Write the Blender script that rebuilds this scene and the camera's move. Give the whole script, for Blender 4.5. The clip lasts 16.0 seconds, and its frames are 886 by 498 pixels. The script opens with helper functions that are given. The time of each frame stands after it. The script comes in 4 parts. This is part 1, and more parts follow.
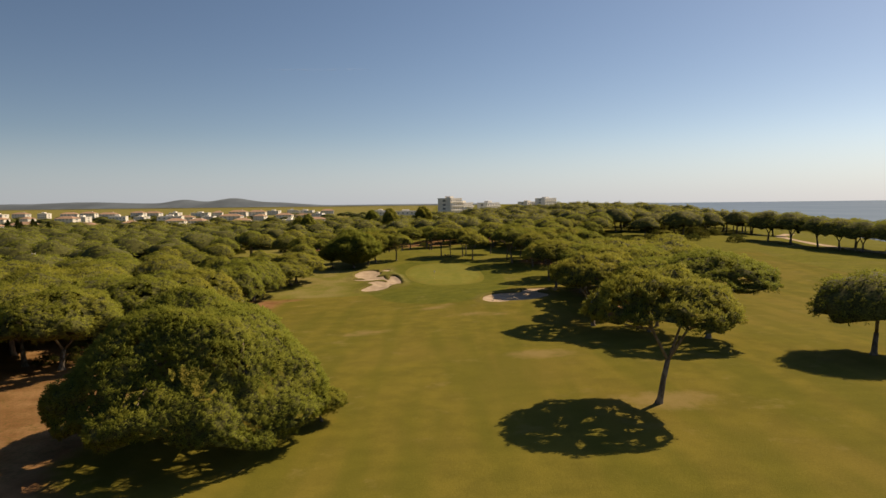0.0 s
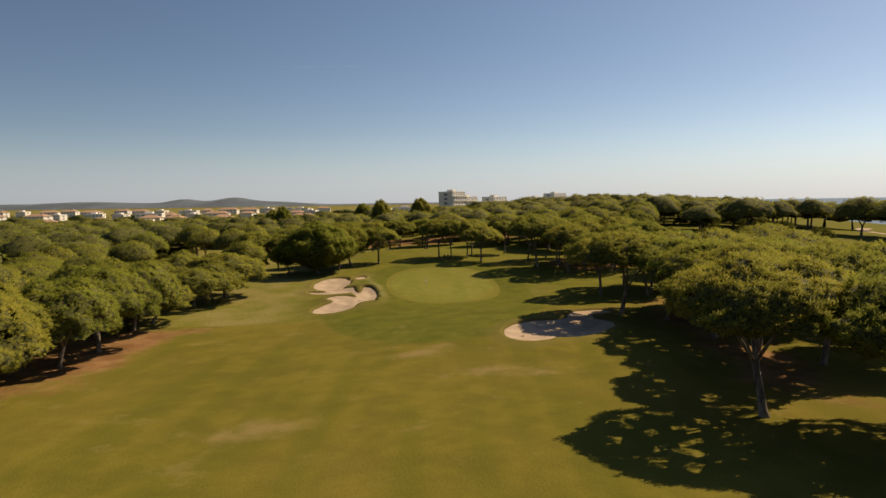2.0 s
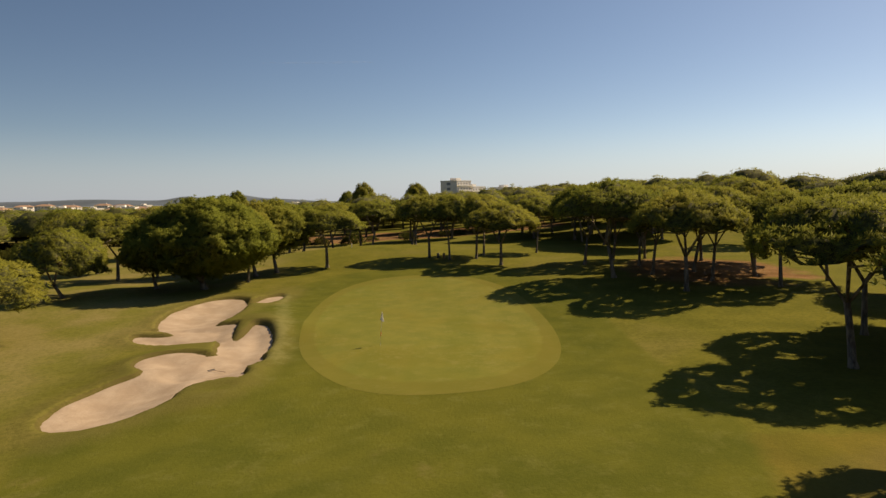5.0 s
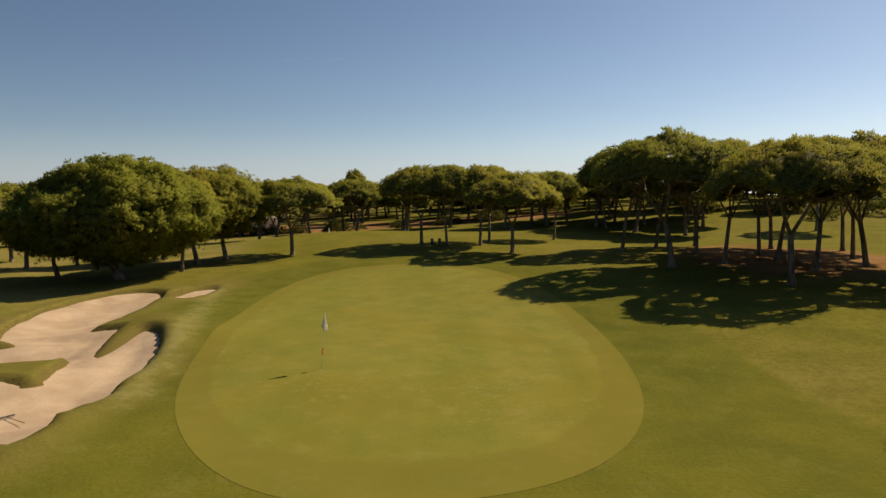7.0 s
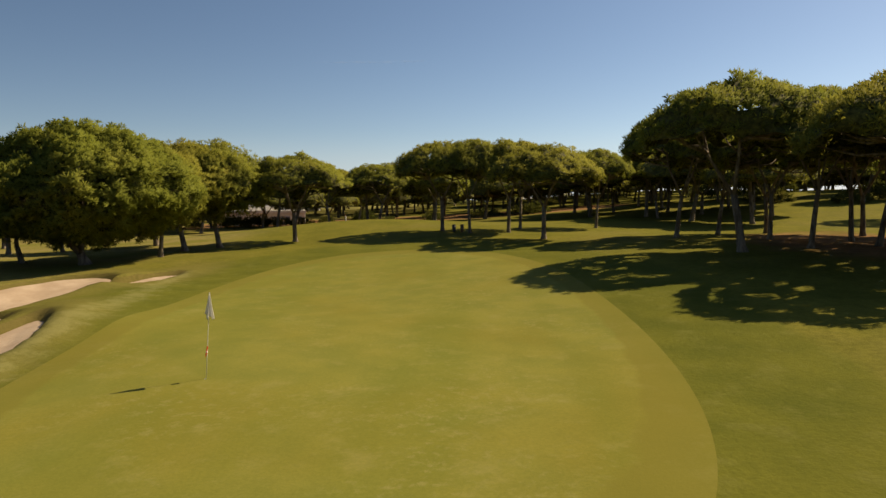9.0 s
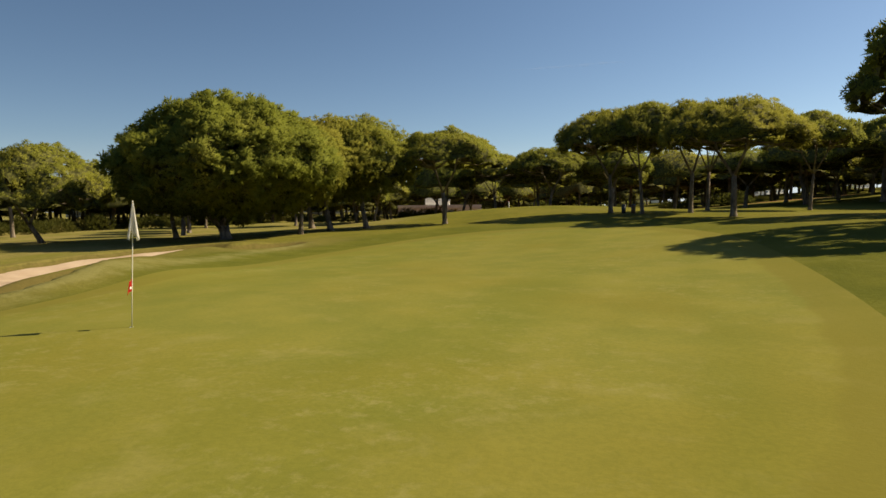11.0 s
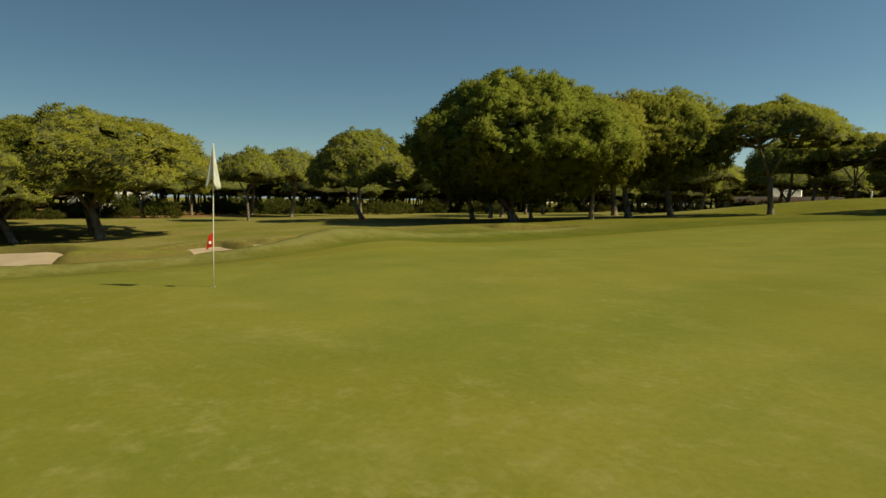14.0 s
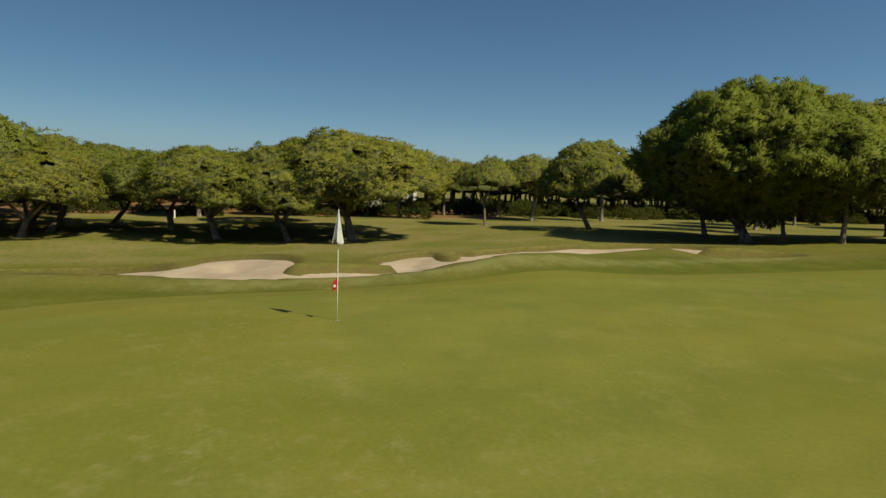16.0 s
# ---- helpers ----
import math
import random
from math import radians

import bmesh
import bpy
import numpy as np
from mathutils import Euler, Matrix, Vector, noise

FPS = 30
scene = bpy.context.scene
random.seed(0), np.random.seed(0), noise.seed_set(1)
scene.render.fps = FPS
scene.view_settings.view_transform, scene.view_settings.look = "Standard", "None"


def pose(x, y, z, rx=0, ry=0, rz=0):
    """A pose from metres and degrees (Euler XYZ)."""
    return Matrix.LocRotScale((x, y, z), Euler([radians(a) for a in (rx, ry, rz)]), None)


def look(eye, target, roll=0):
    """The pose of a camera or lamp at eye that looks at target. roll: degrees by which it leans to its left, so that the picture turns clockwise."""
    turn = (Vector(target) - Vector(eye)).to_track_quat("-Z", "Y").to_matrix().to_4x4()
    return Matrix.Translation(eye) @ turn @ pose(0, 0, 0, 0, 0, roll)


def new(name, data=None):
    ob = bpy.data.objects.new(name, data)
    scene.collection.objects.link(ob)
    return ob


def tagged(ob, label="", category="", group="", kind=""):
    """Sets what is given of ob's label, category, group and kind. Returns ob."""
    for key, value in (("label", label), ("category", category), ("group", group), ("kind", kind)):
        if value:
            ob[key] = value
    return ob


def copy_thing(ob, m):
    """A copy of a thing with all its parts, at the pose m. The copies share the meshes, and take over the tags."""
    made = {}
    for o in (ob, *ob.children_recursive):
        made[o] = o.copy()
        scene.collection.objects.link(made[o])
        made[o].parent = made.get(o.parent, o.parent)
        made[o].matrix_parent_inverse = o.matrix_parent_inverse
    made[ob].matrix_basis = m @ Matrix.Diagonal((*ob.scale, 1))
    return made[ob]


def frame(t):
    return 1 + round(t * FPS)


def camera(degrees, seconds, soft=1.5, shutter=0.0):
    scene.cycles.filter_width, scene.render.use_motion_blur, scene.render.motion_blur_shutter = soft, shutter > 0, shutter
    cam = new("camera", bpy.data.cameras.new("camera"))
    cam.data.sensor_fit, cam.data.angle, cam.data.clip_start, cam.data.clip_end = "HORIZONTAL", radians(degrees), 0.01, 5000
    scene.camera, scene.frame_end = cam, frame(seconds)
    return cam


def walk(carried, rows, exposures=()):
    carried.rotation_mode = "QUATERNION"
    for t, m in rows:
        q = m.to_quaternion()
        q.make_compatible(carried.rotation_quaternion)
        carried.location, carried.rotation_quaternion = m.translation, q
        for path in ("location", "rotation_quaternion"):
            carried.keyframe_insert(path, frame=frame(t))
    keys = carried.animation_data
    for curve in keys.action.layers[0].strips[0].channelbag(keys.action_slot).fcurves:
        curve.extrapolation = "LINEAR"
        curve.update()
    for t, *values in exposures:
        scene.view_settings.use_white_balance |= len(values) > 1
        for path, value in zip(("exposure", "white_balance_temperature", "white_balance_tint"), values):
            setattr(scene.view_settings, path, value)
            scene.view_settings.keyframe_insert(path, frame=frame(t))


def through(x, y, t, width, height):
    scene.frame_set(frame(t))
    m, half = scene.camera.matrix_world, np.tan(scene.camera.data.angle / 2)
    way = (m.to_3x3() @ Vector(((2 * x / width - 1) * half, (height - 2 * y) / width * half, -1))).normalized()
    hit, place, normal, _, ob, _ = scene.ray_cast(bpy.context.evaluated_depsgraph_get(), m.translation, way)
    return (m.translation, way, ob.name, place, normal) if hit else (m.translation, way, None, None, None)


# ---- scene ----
cam = camera(68.0, 16.0)
EXPO = [(0.0, 0.28, 9000, 14), (4.0, 0.28, 9000, 14), (7.0, 0.36, 8900, 13), (8.2, 0.42, 8900, 13), (10.3, 0.60, 8700, 8), (12.2, 0.62, 7700, 8), (13.1, 0.33, 8800, -10), (14.6, 0.30, 8300, -10), (16.0, 0.26, 7100, -5)]
PATH = [
    (0.0, look((1.795, -150.734, 17.586), (1.822, -140.758, 16.881), -0.65)),
    (0.5, look((1.796, -139.361, 16.608), (1.838, -129.386, 15.896), -0.75)),
    (1.0, look((2.060, -126.342, 15.694), (2.088, -116.369, 14.958), -0.82)),
    (1.5, look((2.515, -113.985, 14.857), (2.520, -104.011, 14.136), -0.89)),
    (2.0, look((3.049, -101.139, 13.958), (3.028, -91.165, 13.240), -0.86)),
    (2.5, look((3.439, -89.538, 13.332), (3.393, -79.565, 12.599), -0.95)),
    (3.0, look((3.642, -77.661, 12.742), (3.596, -67.688, 11.998), -1.15)),
    (3.5, look((3.988, -67.323, 12.155), (3.915, -57.351, 11.404), -1.19)),
    (4.0, look((4.438, -57.734, 11.281), (4.312, -47.763, 10.535), -1.14)),
    (6.5, look((4.672, -27.072, 6.871), (4.624, -17.100, 6.117), -0.45)),
    (7.0, look((4.826, -24.273, 6.387), (4.733, -14.303, 5.621), -0.40)),
    (7.5, look((5.180, -21.981, 5.859), (4.999, -12.011, 5.098), -0.34)),
    (8.0, look((5.652, -19.484, 5.449), (5.428, -9.515, 4.688), -0.40)),
    (10.5, look((8.927, -10.160, 2.430), (6.084, -0.593, 1.804), -0.30)),
    (11.0, look((9.007, -8.334, 1.973), (5.329, 0.944, 1.353), -0.57)),
    (11.5, look((9.467, -7.061, 1.778), (4.873, 1.800, 1.156), -0.58)),
    (12.0, look((9.437, -5.822, 1.672), (4.200, 2.673, 1.034), -0.12)),
    (12.5, look((9.438, -4.990, 1.646), (3.736, 3.197, 0.969), 0.37)),
    (13.0, look((9.470, -4.315, 1.557), (3.001, 3.277, 0.838), 0.78)),
    (13.5, look((9.563, -3.907, 1.416), (2.410, 3.042, 0.682), 0.87)),
    (14.0, look((9.833, -3.587, 1.361), (2.127, 2.743, 0.619), 0.69)),
    (14.5, look((10.307, -3.260, 1.607), (2.166, 2.496, 0.837), 0.82)),
    (15.0, look((10.916, -2.838, 1.996), (2.225, 2.042, 1.186), 1.17)),
    (15.5, look((11.510, -2.341, 2.268), (2.335, 1.549, 1.438), 1.61)),
    (16.0, look((12.494, -1.686, 2.589), (2.957, 1.184, 1.685), 2.04)),
]
walk(cam, PATH, EXPO)


# ---- world and sun ----
SUN_AZ, SUN_EL = radians(58.0), radians(44.0)  # azimuth from +y towards +x
sun_way = Vector((math.sin(SUN_AZ) * math.cos(SUN_EL), math.cos(SUN_AZ) * math.cos(SUN_EL), math.sin(SUN_EL)))
world = bpy.data.worlds.new("world")
scene.world = world
world.use_nodes = True
wn = world.node_tree
sky = wn.nodes.new("ShaderNodeTexSky")
sky.sky_type = "NISHITA"
sky.sun_disc = False
sky.sun_elevation, sky.sun_rotation = SUN_EL, SUN_AZ
sky.altitude, sky.air_density, sky.dust_density, sky.ozone_density = 200.0, 0.65, 0.45, 2.6
bg = wn.nodes["Background"]
bg.inputs["Strength"].default_value = 0.092
tone = wn.nodes.new("ShaderNodeHueSaturation")
tone.inputs["Saturation"].default_value = 1.12
wn.links.new(sky.outputs["Color"], tone.inputs["Color"])
# pale sea haze low over the whole horizon
way = wn.nodes.new("ShaderNodeTexCoord").outputs["Generated"]
split = wn.nodes.new("ShaderNodeSeparateXYZ")
low = wn.nodes.new("ShaderNodeMapRange")
low.interpolation_type = "SMOOTHSTEP"
for _i, _v in zip((1, 2, 3, 4), (-0.01, 0.11, 0.75, 0.0)):
    low.inputs[_i].default_value = _v
haze = wn.nodes.new("ShaderNodeMix")
haze.data_type = "RGBA"
haze.inputs[7].default_value = (3.7, 4.9, 7.2, 1.0)
wn.links.new(way, split.inputs[0])
wn.links.new(split.outputs["Z"], low.inputs[0])
wn.links.new(low.outputs[0], haze.inputs[0])
wn.links.new(tone.outputs["Color"], haze.inputs[6])
# the air scatters more light towards the sun than away from it
toward = wn.nodes.new("ShaderNodeVectorMath")
toward.operation = "DOT_PRODUCT"
toward.inputs[1].default_value = sun_way
wn.links.new(way, toward.inputs[0])
glow = wn.nodes.new("ShaderNodeMath")
glow.operation = "MULTIPLY_ADD"
glow.inputs[1].default_value, glow.inputs[2].default_value = 0.38, 0.82
wn.links.new(toward.outputs["Value"], glow.inputs[0])
scatter = wn.nodes.new("ShaderNodeVectorMath")
scatter.operation = "SCALE"
wn.links.new(haze.outputs[2], scatter.inputs[0])
wn.links.new(glow.outputs[0], scatter.inputs["Scale"])
wn.links.new(scatter.outputs[0], bg.inputs["Color"])
sun = new("sun", bpy.data.lights.new("sun", "SUN"))
sun.data.energy, sun.data.angle, sun.data.color = 4.5, radians(0.55), (1.0, 0.90, 0.72)
sun.matrix_world = look(sun_way * 300, (0, 0, 0))


# ---- materials ----
class Nodes:
    """Short names for the nodes of one material."""

    def __init__(self, name, rough=0.8, spec=0.3):
        self.mat = bpy.data.materials.new(name)
        self.mat.use_nodes = True
        self.t = self.mat.node_tree
        self.bsdf = self.t.nodes["Principled BSDF"]
        self.bsdf.inputs["Roughness"].default_value = rough
        self.bsdf.inputs["Specular IOR Level"].default_value = spec
        self.pos = self.t.nodes.new("ShaderNodeTexCoord").outputs["Object"]

    def noise(self, scale, detail=3.0, rough=0.55, pos=None, stretch=None):
        n = self.t.nodes.new("ShaderNodeTexNoise")
        n.inputs["Scale"].default_value, n.inputs["Detail"].default_value, n.inputs["Roughness"].default_value = scale, detail, rough
        at = pos or self.pos
        if stretch:
            m = self.t.nodes.new("ShaderNodeMapping")
            m.inputs["Scale"].default_value = stretch
            self.t.links.new(at, m.inputs["Vector"])
            at = m.outputs["Vector"]
        self.t.links.new(at, n.inputs["Vector"])
        return n.outputs["Fac"]

    def ramp(self, fac, lo, hi, a=0.0, b=1.0):
        n = self.t.nodes.new("ShaderNodeMapRange")
        n.interpolation_type = "SMOOTHSTEP"
        for i, v in zip((1, 2, 3, 4), (lo, hi, a, b)):
            n.inputs[i].default_value = v
        self.t.links.new(fac, n.inputs[0])
        return n.outputs[0]

    def math(self, op, a, b):
        n = self.t.nodes.new("ShaderNodeMath")
        n.operation = op
        for i, v in enumerate((a, b)):
            if isinstance(v, (int, float)):
                n.inputs[i].default_value = v
            else:
                self.t.links.new(v, n.inputs[i])
        return n.outputs[0]

    def mix(self, fac, a, b, how="MIX"):
        n = self.t.nodes.new("ShaderNodeMix")
        n.data_type, n.blend_type = "RGBA", how
        for i, v in ((0, fac), (6, a), (7, b)):
            if isinstance(v, (int, float)):
                n.inputs[i].default_value = v
            elif isinstance(v, tuple):
                n.inputs[i].default_value = (*v, 1.0)
            else:
                self.t.links.new(v, n.inputs[i])
        return n.outputs[2]

    def attr(self, name):
        n = self.t.nodes.new("ShaderNodeAttribute")
        n.attribute_name = name
        return n.outputs["Fac"]

    def random(self):
        return self.t.nodes.new("ShaderNodeObjectInfo").outputs["Random"]

    def island(self):
        return self.t.nodes.new("ShaderNodeNewGeometry").outputs["Random Per Island"]

    def bump(self, height, strength=0.3, distance=0.05):
        n = self.t.nodes.new("ShaderNodeBump")
        n.inputs["Strength"].default_value, n.inputs["Distance"].default_value = strength, distance
        self.t.links.new(height, n.inputs["Height"])
        self.t.links.new(n.outputs["Normal"], self.bsdf.inputs["Normal"])

    def color(self, c):
        if isinstance(c, tuple):
            self.bsdf.inputs["Base Color"].default_value = (*c, 1.0)
        else:
            self.t.links.new(c, self.bsdf.inputs["Base Color"])
        return self.mat


def plain(name, rgb, rough=0.7, grain=0.12, scale=8.0, metal=0.0, bump=0.1):
    n = Nodes(name, rough)
    n.bsdf.inputs["Metallic"].default_value = metal
    f = n.noise(scale)
    dark = tuple(v * (1 - 2 * grain) for v in rgb)
    light = tuple(min(1.0, v * (1 + grain)) for v in rgb)
    c = n.mix(n.ramp(f, 0.3, 0.7), dark, light)
    c = n.mix(n.ramp(n.noise(scale * 0.13, 2.0), 0.35, 0.75, 0.0, 0.5), c, dark)
    n.bump(f, bump, 0.02)
    return n.color(c)


def ground_material():
    n = Nodes("turf_and_soil", 1.0, 0.03)
    big, mid, fine = n.noise(0.045, 3.0), n.noise(0.35, 4.0), n.noise(7.0, 4.0, 0.7)
    mow = n.noise(0.25, 2.0, stretch=(1.0, 0.12, 1.0))
    fair = n.mix(n.ramp(mid, 0.3, 0.7), (0.129, 0.113, 0.023), (0.176, 0.147, 0.029))
    fair = n.mix(n.ramp(big, 0.4, 0.75, 0.0, 0.75), fair, (0.185, 0.142, 0.036))
    fair = n.mix(n.ramp(mow, 0.4, 0.65, 0.0, 0.45), fair, (0.095, 0.102, 0.016))
    apron = n.mix(n.ramp(mid, 0.3, 0.7), (0.087, 0.098, 0.017), (0.122, 0.126, 0.022))
    apron = n.mix(n.ramp(big, 0.45, 0.7, 0.0, 0.5), apron, (0.138, 0.131, 0.022))
    apron = n.mix(n.ramp(n.noise(0.9, 5.0, 0.7), 0.5, 0.7, 0.0, 0.5), apron, (0.150, 0.150, 0.040))
    rough = n.mix(n.ramp(mid, 0.25, 0.75), (0.120, 0.121, 0.022), (0.176, 0.164, 0.031))
    rough = n.mix(n.ramp(n.noise(0.09, 4.0, 0.6), 0.48, 0.72, 0.0, 0.5), rough, (0.196, 0.166, 0.056))
    dry = n.mix(n.ramp(n.noise(0.16, 4.0, 0.6), 0.35, 0.65), (0.172, 0.166, 0.040), (0.262, 0.216, 0.088))
    rough = n.mix(n.attr("dry"), rough, dry)
    soil = n.mix(n.ramp(mid, 0.3, 0.7), (0.187, 0.093, 0.045), (0.299, 0.167, 0.087))
    soil = n.mix(n.ramp(n.noise(1.3, 5.0, 0.7), 0.55, 0.7, 0.0, 0.7), soil, (0.113, 0.090, 0.032))
    edge = n.math("MULTIPLY", n.math("SUBTRACT", n.noise(0.8, 4.0, 0.65), 0.5), 2.0)
    big_edge = n.math("MULTIPLY", n.math("SUBTRACT", n.noise(0.12, 4.0, 0.6), 0.5), 14.0)
    f = n.ramp(n.math("ADD", n.attr("fair"), edge), -0.5, 0.5)
    a = n.ramp(n.math("ADD", n.attr("apron"), n.math("MULTIPLY", edge, 0.5)), -0.35, 0.35)
    s = n.ramp(n.math("ADD", n.attr("soil"), big_edge), -2.0, 2.0)
    c = n.mix(f, rough, fair)
    c = n.mix(a, c, apron)
    c = n.mix(s, c, soil)
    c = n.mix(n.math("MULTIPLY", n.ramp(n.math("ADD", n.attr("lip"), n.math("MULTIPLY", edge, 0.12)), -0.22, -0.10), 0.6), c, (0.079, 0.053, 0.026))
    c = n.mix(n.ramp(n.math("ADD", n.attr("lip"), n.math("MULTIPLY", edge, 0.9)), -2.4, -0.6, 0.0, 0.4), c, (0.181, 0.145, 0.055))
    coarse = n.math("MULTIPLY", n.ramp(n.noise(3.2, 5.0, 0.75), 0.42, 0.62, 0.0, 0.32), n.math("SUBTRACT", 1.0, n.math("MAXIMUM", f, a)))
    c = n.mix(coarse, c, (0.051, 0.060, 0.009))
    c = n.mix(n.ramp(fine, 0.25, 0.75, 0.0, 0.22), c, (0.030, 0.038, 0.006))
    worn = n.math("MULTIPLY", n.ramp(n.noise(0.22, 6.0, 0.68), 0.57, 0.70, 0.0, 0.4), f)
    c = n.mix(worn, c, (0.215, 0.168, 0.066))
    shape = n.math("ADD", n.attr("bare"), n.math("MULTIPLY", n.math("SUBTRACT", n.noise(0.6, 5.0, 0.7), 0.5), 4.0))
    c = n.mix(n.ramp(shape, -0.6, 1.6, 0.0, 0.62), c, (0.262, 0.190, 0.090))
    shape = n.math("ADD", n.attr("strip"), n.math("MULTIPLY", n.math("SUBTRACT", n.noise(1.1, 5.0, 0.75), 0.5), 4.5))
    c = n.mix(n.ramp(shape, 0.0, 1.4, 0.0, 0.5), c, (0.225, 0.216, 0.090))
    n.bump(fine, 0.5, 0.06)
    return n.color(c)


def green_material():
    n = Nodes("putting_turf", 1.0, 0.04)
    mid, fine, patch = n.noise(0.5, 4.0), n.noise(14.0, 4.0, 0.7), n.noise(3.4, 6.0, 0.75)
    c = n.mix(n.ramp(mid, 0.3, 0.7), (0.153, 0.160, 0.036), (0.196, 0.188, 0.043))
    c = n.mix(n.ramp(n.noise(0.14, 3.0), 0.4, 0.7, 0.0, 0.6), c, (0.179, 0.155, 0.028))
    c = n.mix(n.ramp(n.noise(0.3, 2.0, stretch=(1.0, 0.1, 1.0)), 0.42, 0.62, 0.0, 0.3), c, (0.111, 0.132, 0.020))
    c = n.mix(n.math("MULTIPLY", n.ramp(patch, 0.50, 0.70, 0.0, 0.6), n.ramp(n.noise(0.22, 3.0), 0.42, 0.62)), c, (0.245, 0.228, 0.088))
    c = n.mix(n.ramp(n.noise(0.8, 5.0, 0.65), 0.52, 0.72, 0.0, 0.45), c, (0.232, 0.212, 0.070))
    c = n.mix(n.ramp(fine, 0.3, 0.72, 0.0, 0.20), c, (0.058, 0.074, 0.014))
    # the collar, cut less short
    rim = n.ramp(n.math("ADD", n.attr("rim"), n.math("MULTIPLY", n.math("SUBTRACT", n.noise(0.9, 3.0), 0.5), 0.5)), 0.85, 1.1, 0.6, 0.0)
    c = n.mix(rim, c, (0.142, 0.130, 0.026))
    n.bump(fine, 0.25, 0.02)
    return n.color(c)


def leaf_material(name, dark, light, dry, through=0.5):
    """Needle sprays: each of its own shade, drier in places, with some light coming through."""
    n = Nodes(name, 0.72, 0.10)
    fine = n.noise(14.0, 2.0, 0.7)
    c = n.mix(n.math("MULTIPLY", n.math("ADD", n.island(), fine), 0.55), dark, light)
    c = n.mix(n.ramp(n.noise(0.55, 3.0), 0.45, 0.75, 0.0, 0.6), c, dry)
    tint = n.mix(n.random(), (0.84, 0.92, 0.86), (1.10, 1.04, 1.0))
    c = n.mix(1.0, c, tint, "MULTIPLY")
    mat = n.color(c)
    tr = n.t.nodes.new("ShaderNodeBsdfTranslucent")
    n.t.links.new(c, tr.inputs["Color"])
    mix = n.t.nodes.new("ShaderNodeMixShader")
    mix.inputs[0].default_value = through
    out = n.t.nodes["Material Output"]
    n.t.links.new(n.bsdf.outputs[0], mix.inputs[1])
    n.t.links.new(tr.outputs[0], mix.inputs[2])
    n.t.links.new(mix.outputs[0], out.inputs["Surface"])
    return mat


def bark_material():
    n = Nodes("pine_bark", 0.9, 0.2)
    v = n.noise(5.0, 5.0, 0.7, stretch=(1.0, 1.0, 0.25))
    c = n.mix(n.ramp(v, 0.35, 0.65), (0.085, 0.068, 0.052), (0.255, 0.215, 0.175))
    c = n.mix(n.ramp(n.noise(0.8, 3.0), 0.45, 0.7, 0.0, 0.6), c, (0.17, 0.115, 0.08))
    n.bump(v, 0.7, 0.05)
    return n.color(c)


def sand_material():
    n = Nodes("bunker_sand", 0.95, 0.1)
    fine, mid = n.noise(22.0, 4.0, 0.7), n.noise(0.7, 4.0)
    c = n.mix(n.ramp(mid, 0.3, 0.75), (0.361, 0.275, 0.201), (0.462, 0.368, 0.282))
    c = n.mix(n.ramp(n.noise(2.5, 5.0, 0.7), 0.55, 0.75, 0.0, 0.35), c, (0.289, 0.209, 0.148))
    c = n.mix(n.ramp(fine, 0.3, 0.7, 0.0, 0.2), c, (0.260, 0.194, 0.141))
    n.bump(n.noise(3.0, 5.0, 0.65), 0.5, 0.06)
    return n.color(c)


def sea_material():
    n = Nodes("sea_water", 0.7, 0.06)
    c = n.mix(n.ramp(n.noise(0.01, 3.0, stretch=(1.0, 0.2, 1.0)), 0.3, 0.7), (0.10, 0.17, 0.27), (0.13, 0.20, 0.31))
    n.bump(n.noise(0.4, 3.0), 0.2, 0.3)
    return n.color(c)


M_GROUND, M_GREEN, M_SAND, M_BARK, M_SEA = ground_material(), green_material(), sand_material(), bark_material(), sea_material()
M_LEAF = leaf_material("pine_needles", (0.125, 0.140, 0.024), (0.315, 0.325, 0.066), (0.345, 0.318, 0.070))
# twigs inside the crowns, coloured dark to paint in the shade of gaps and undersides
M_SHADED_TWIG = plain("shaded_inner_twigs", (0.092, 0.094, 0.024), 0.95, 0.35, 5.0, bump=0.5)
M_SHRUB = leaf_material("shrub_leaves", (0.045, 0.055, 0.012), (0.125, 0.130, 0.032), (0.17, 0.140, 0.05))
M_CYP = leaf_material("poplar_leaves", (0.020, 0.030, 0.008), (0.060, 0.075, 0.020), (0.07, 0.08, 0.02))
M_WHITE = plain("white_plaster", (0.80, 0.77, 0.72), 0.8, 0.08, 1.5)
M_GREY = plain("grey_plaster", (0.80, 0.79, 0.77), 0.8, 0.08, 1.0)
M_TILE = plain("terracotta_tiles", (0.42, 0.27, 0.19), 0.85, 0.15, 3.0)
M_DARK = plain("dark_glass", (0.05, 0.06, 0.075), 0.25, 0.1, 2.0)
M_PANE = plain("curtained_window", (0.20, 0.22, 0.24), 0.3, 0.15, 1.0)
# blue-grey of the hazy air is put into the hills' own colour
M_HAZED_HILL = plain("far_hills", (0.100, 0.130, 0.165), 1.0, 0.15, 0.004, bump=0.0)
M_PLASTIC = plain("white_paint", (0.80, 0.79, 0.74), 0.4, 0.04, 20.0)
M_CLOTH = plain("white_flag_cloth", (0.80, 0.80, 0.78), 0.75, 0.05, 9.0)
M_RED = plain("red_flag_cloth", (0.78, 0.060, 0.045), 0.7, 0.10, 12.0)
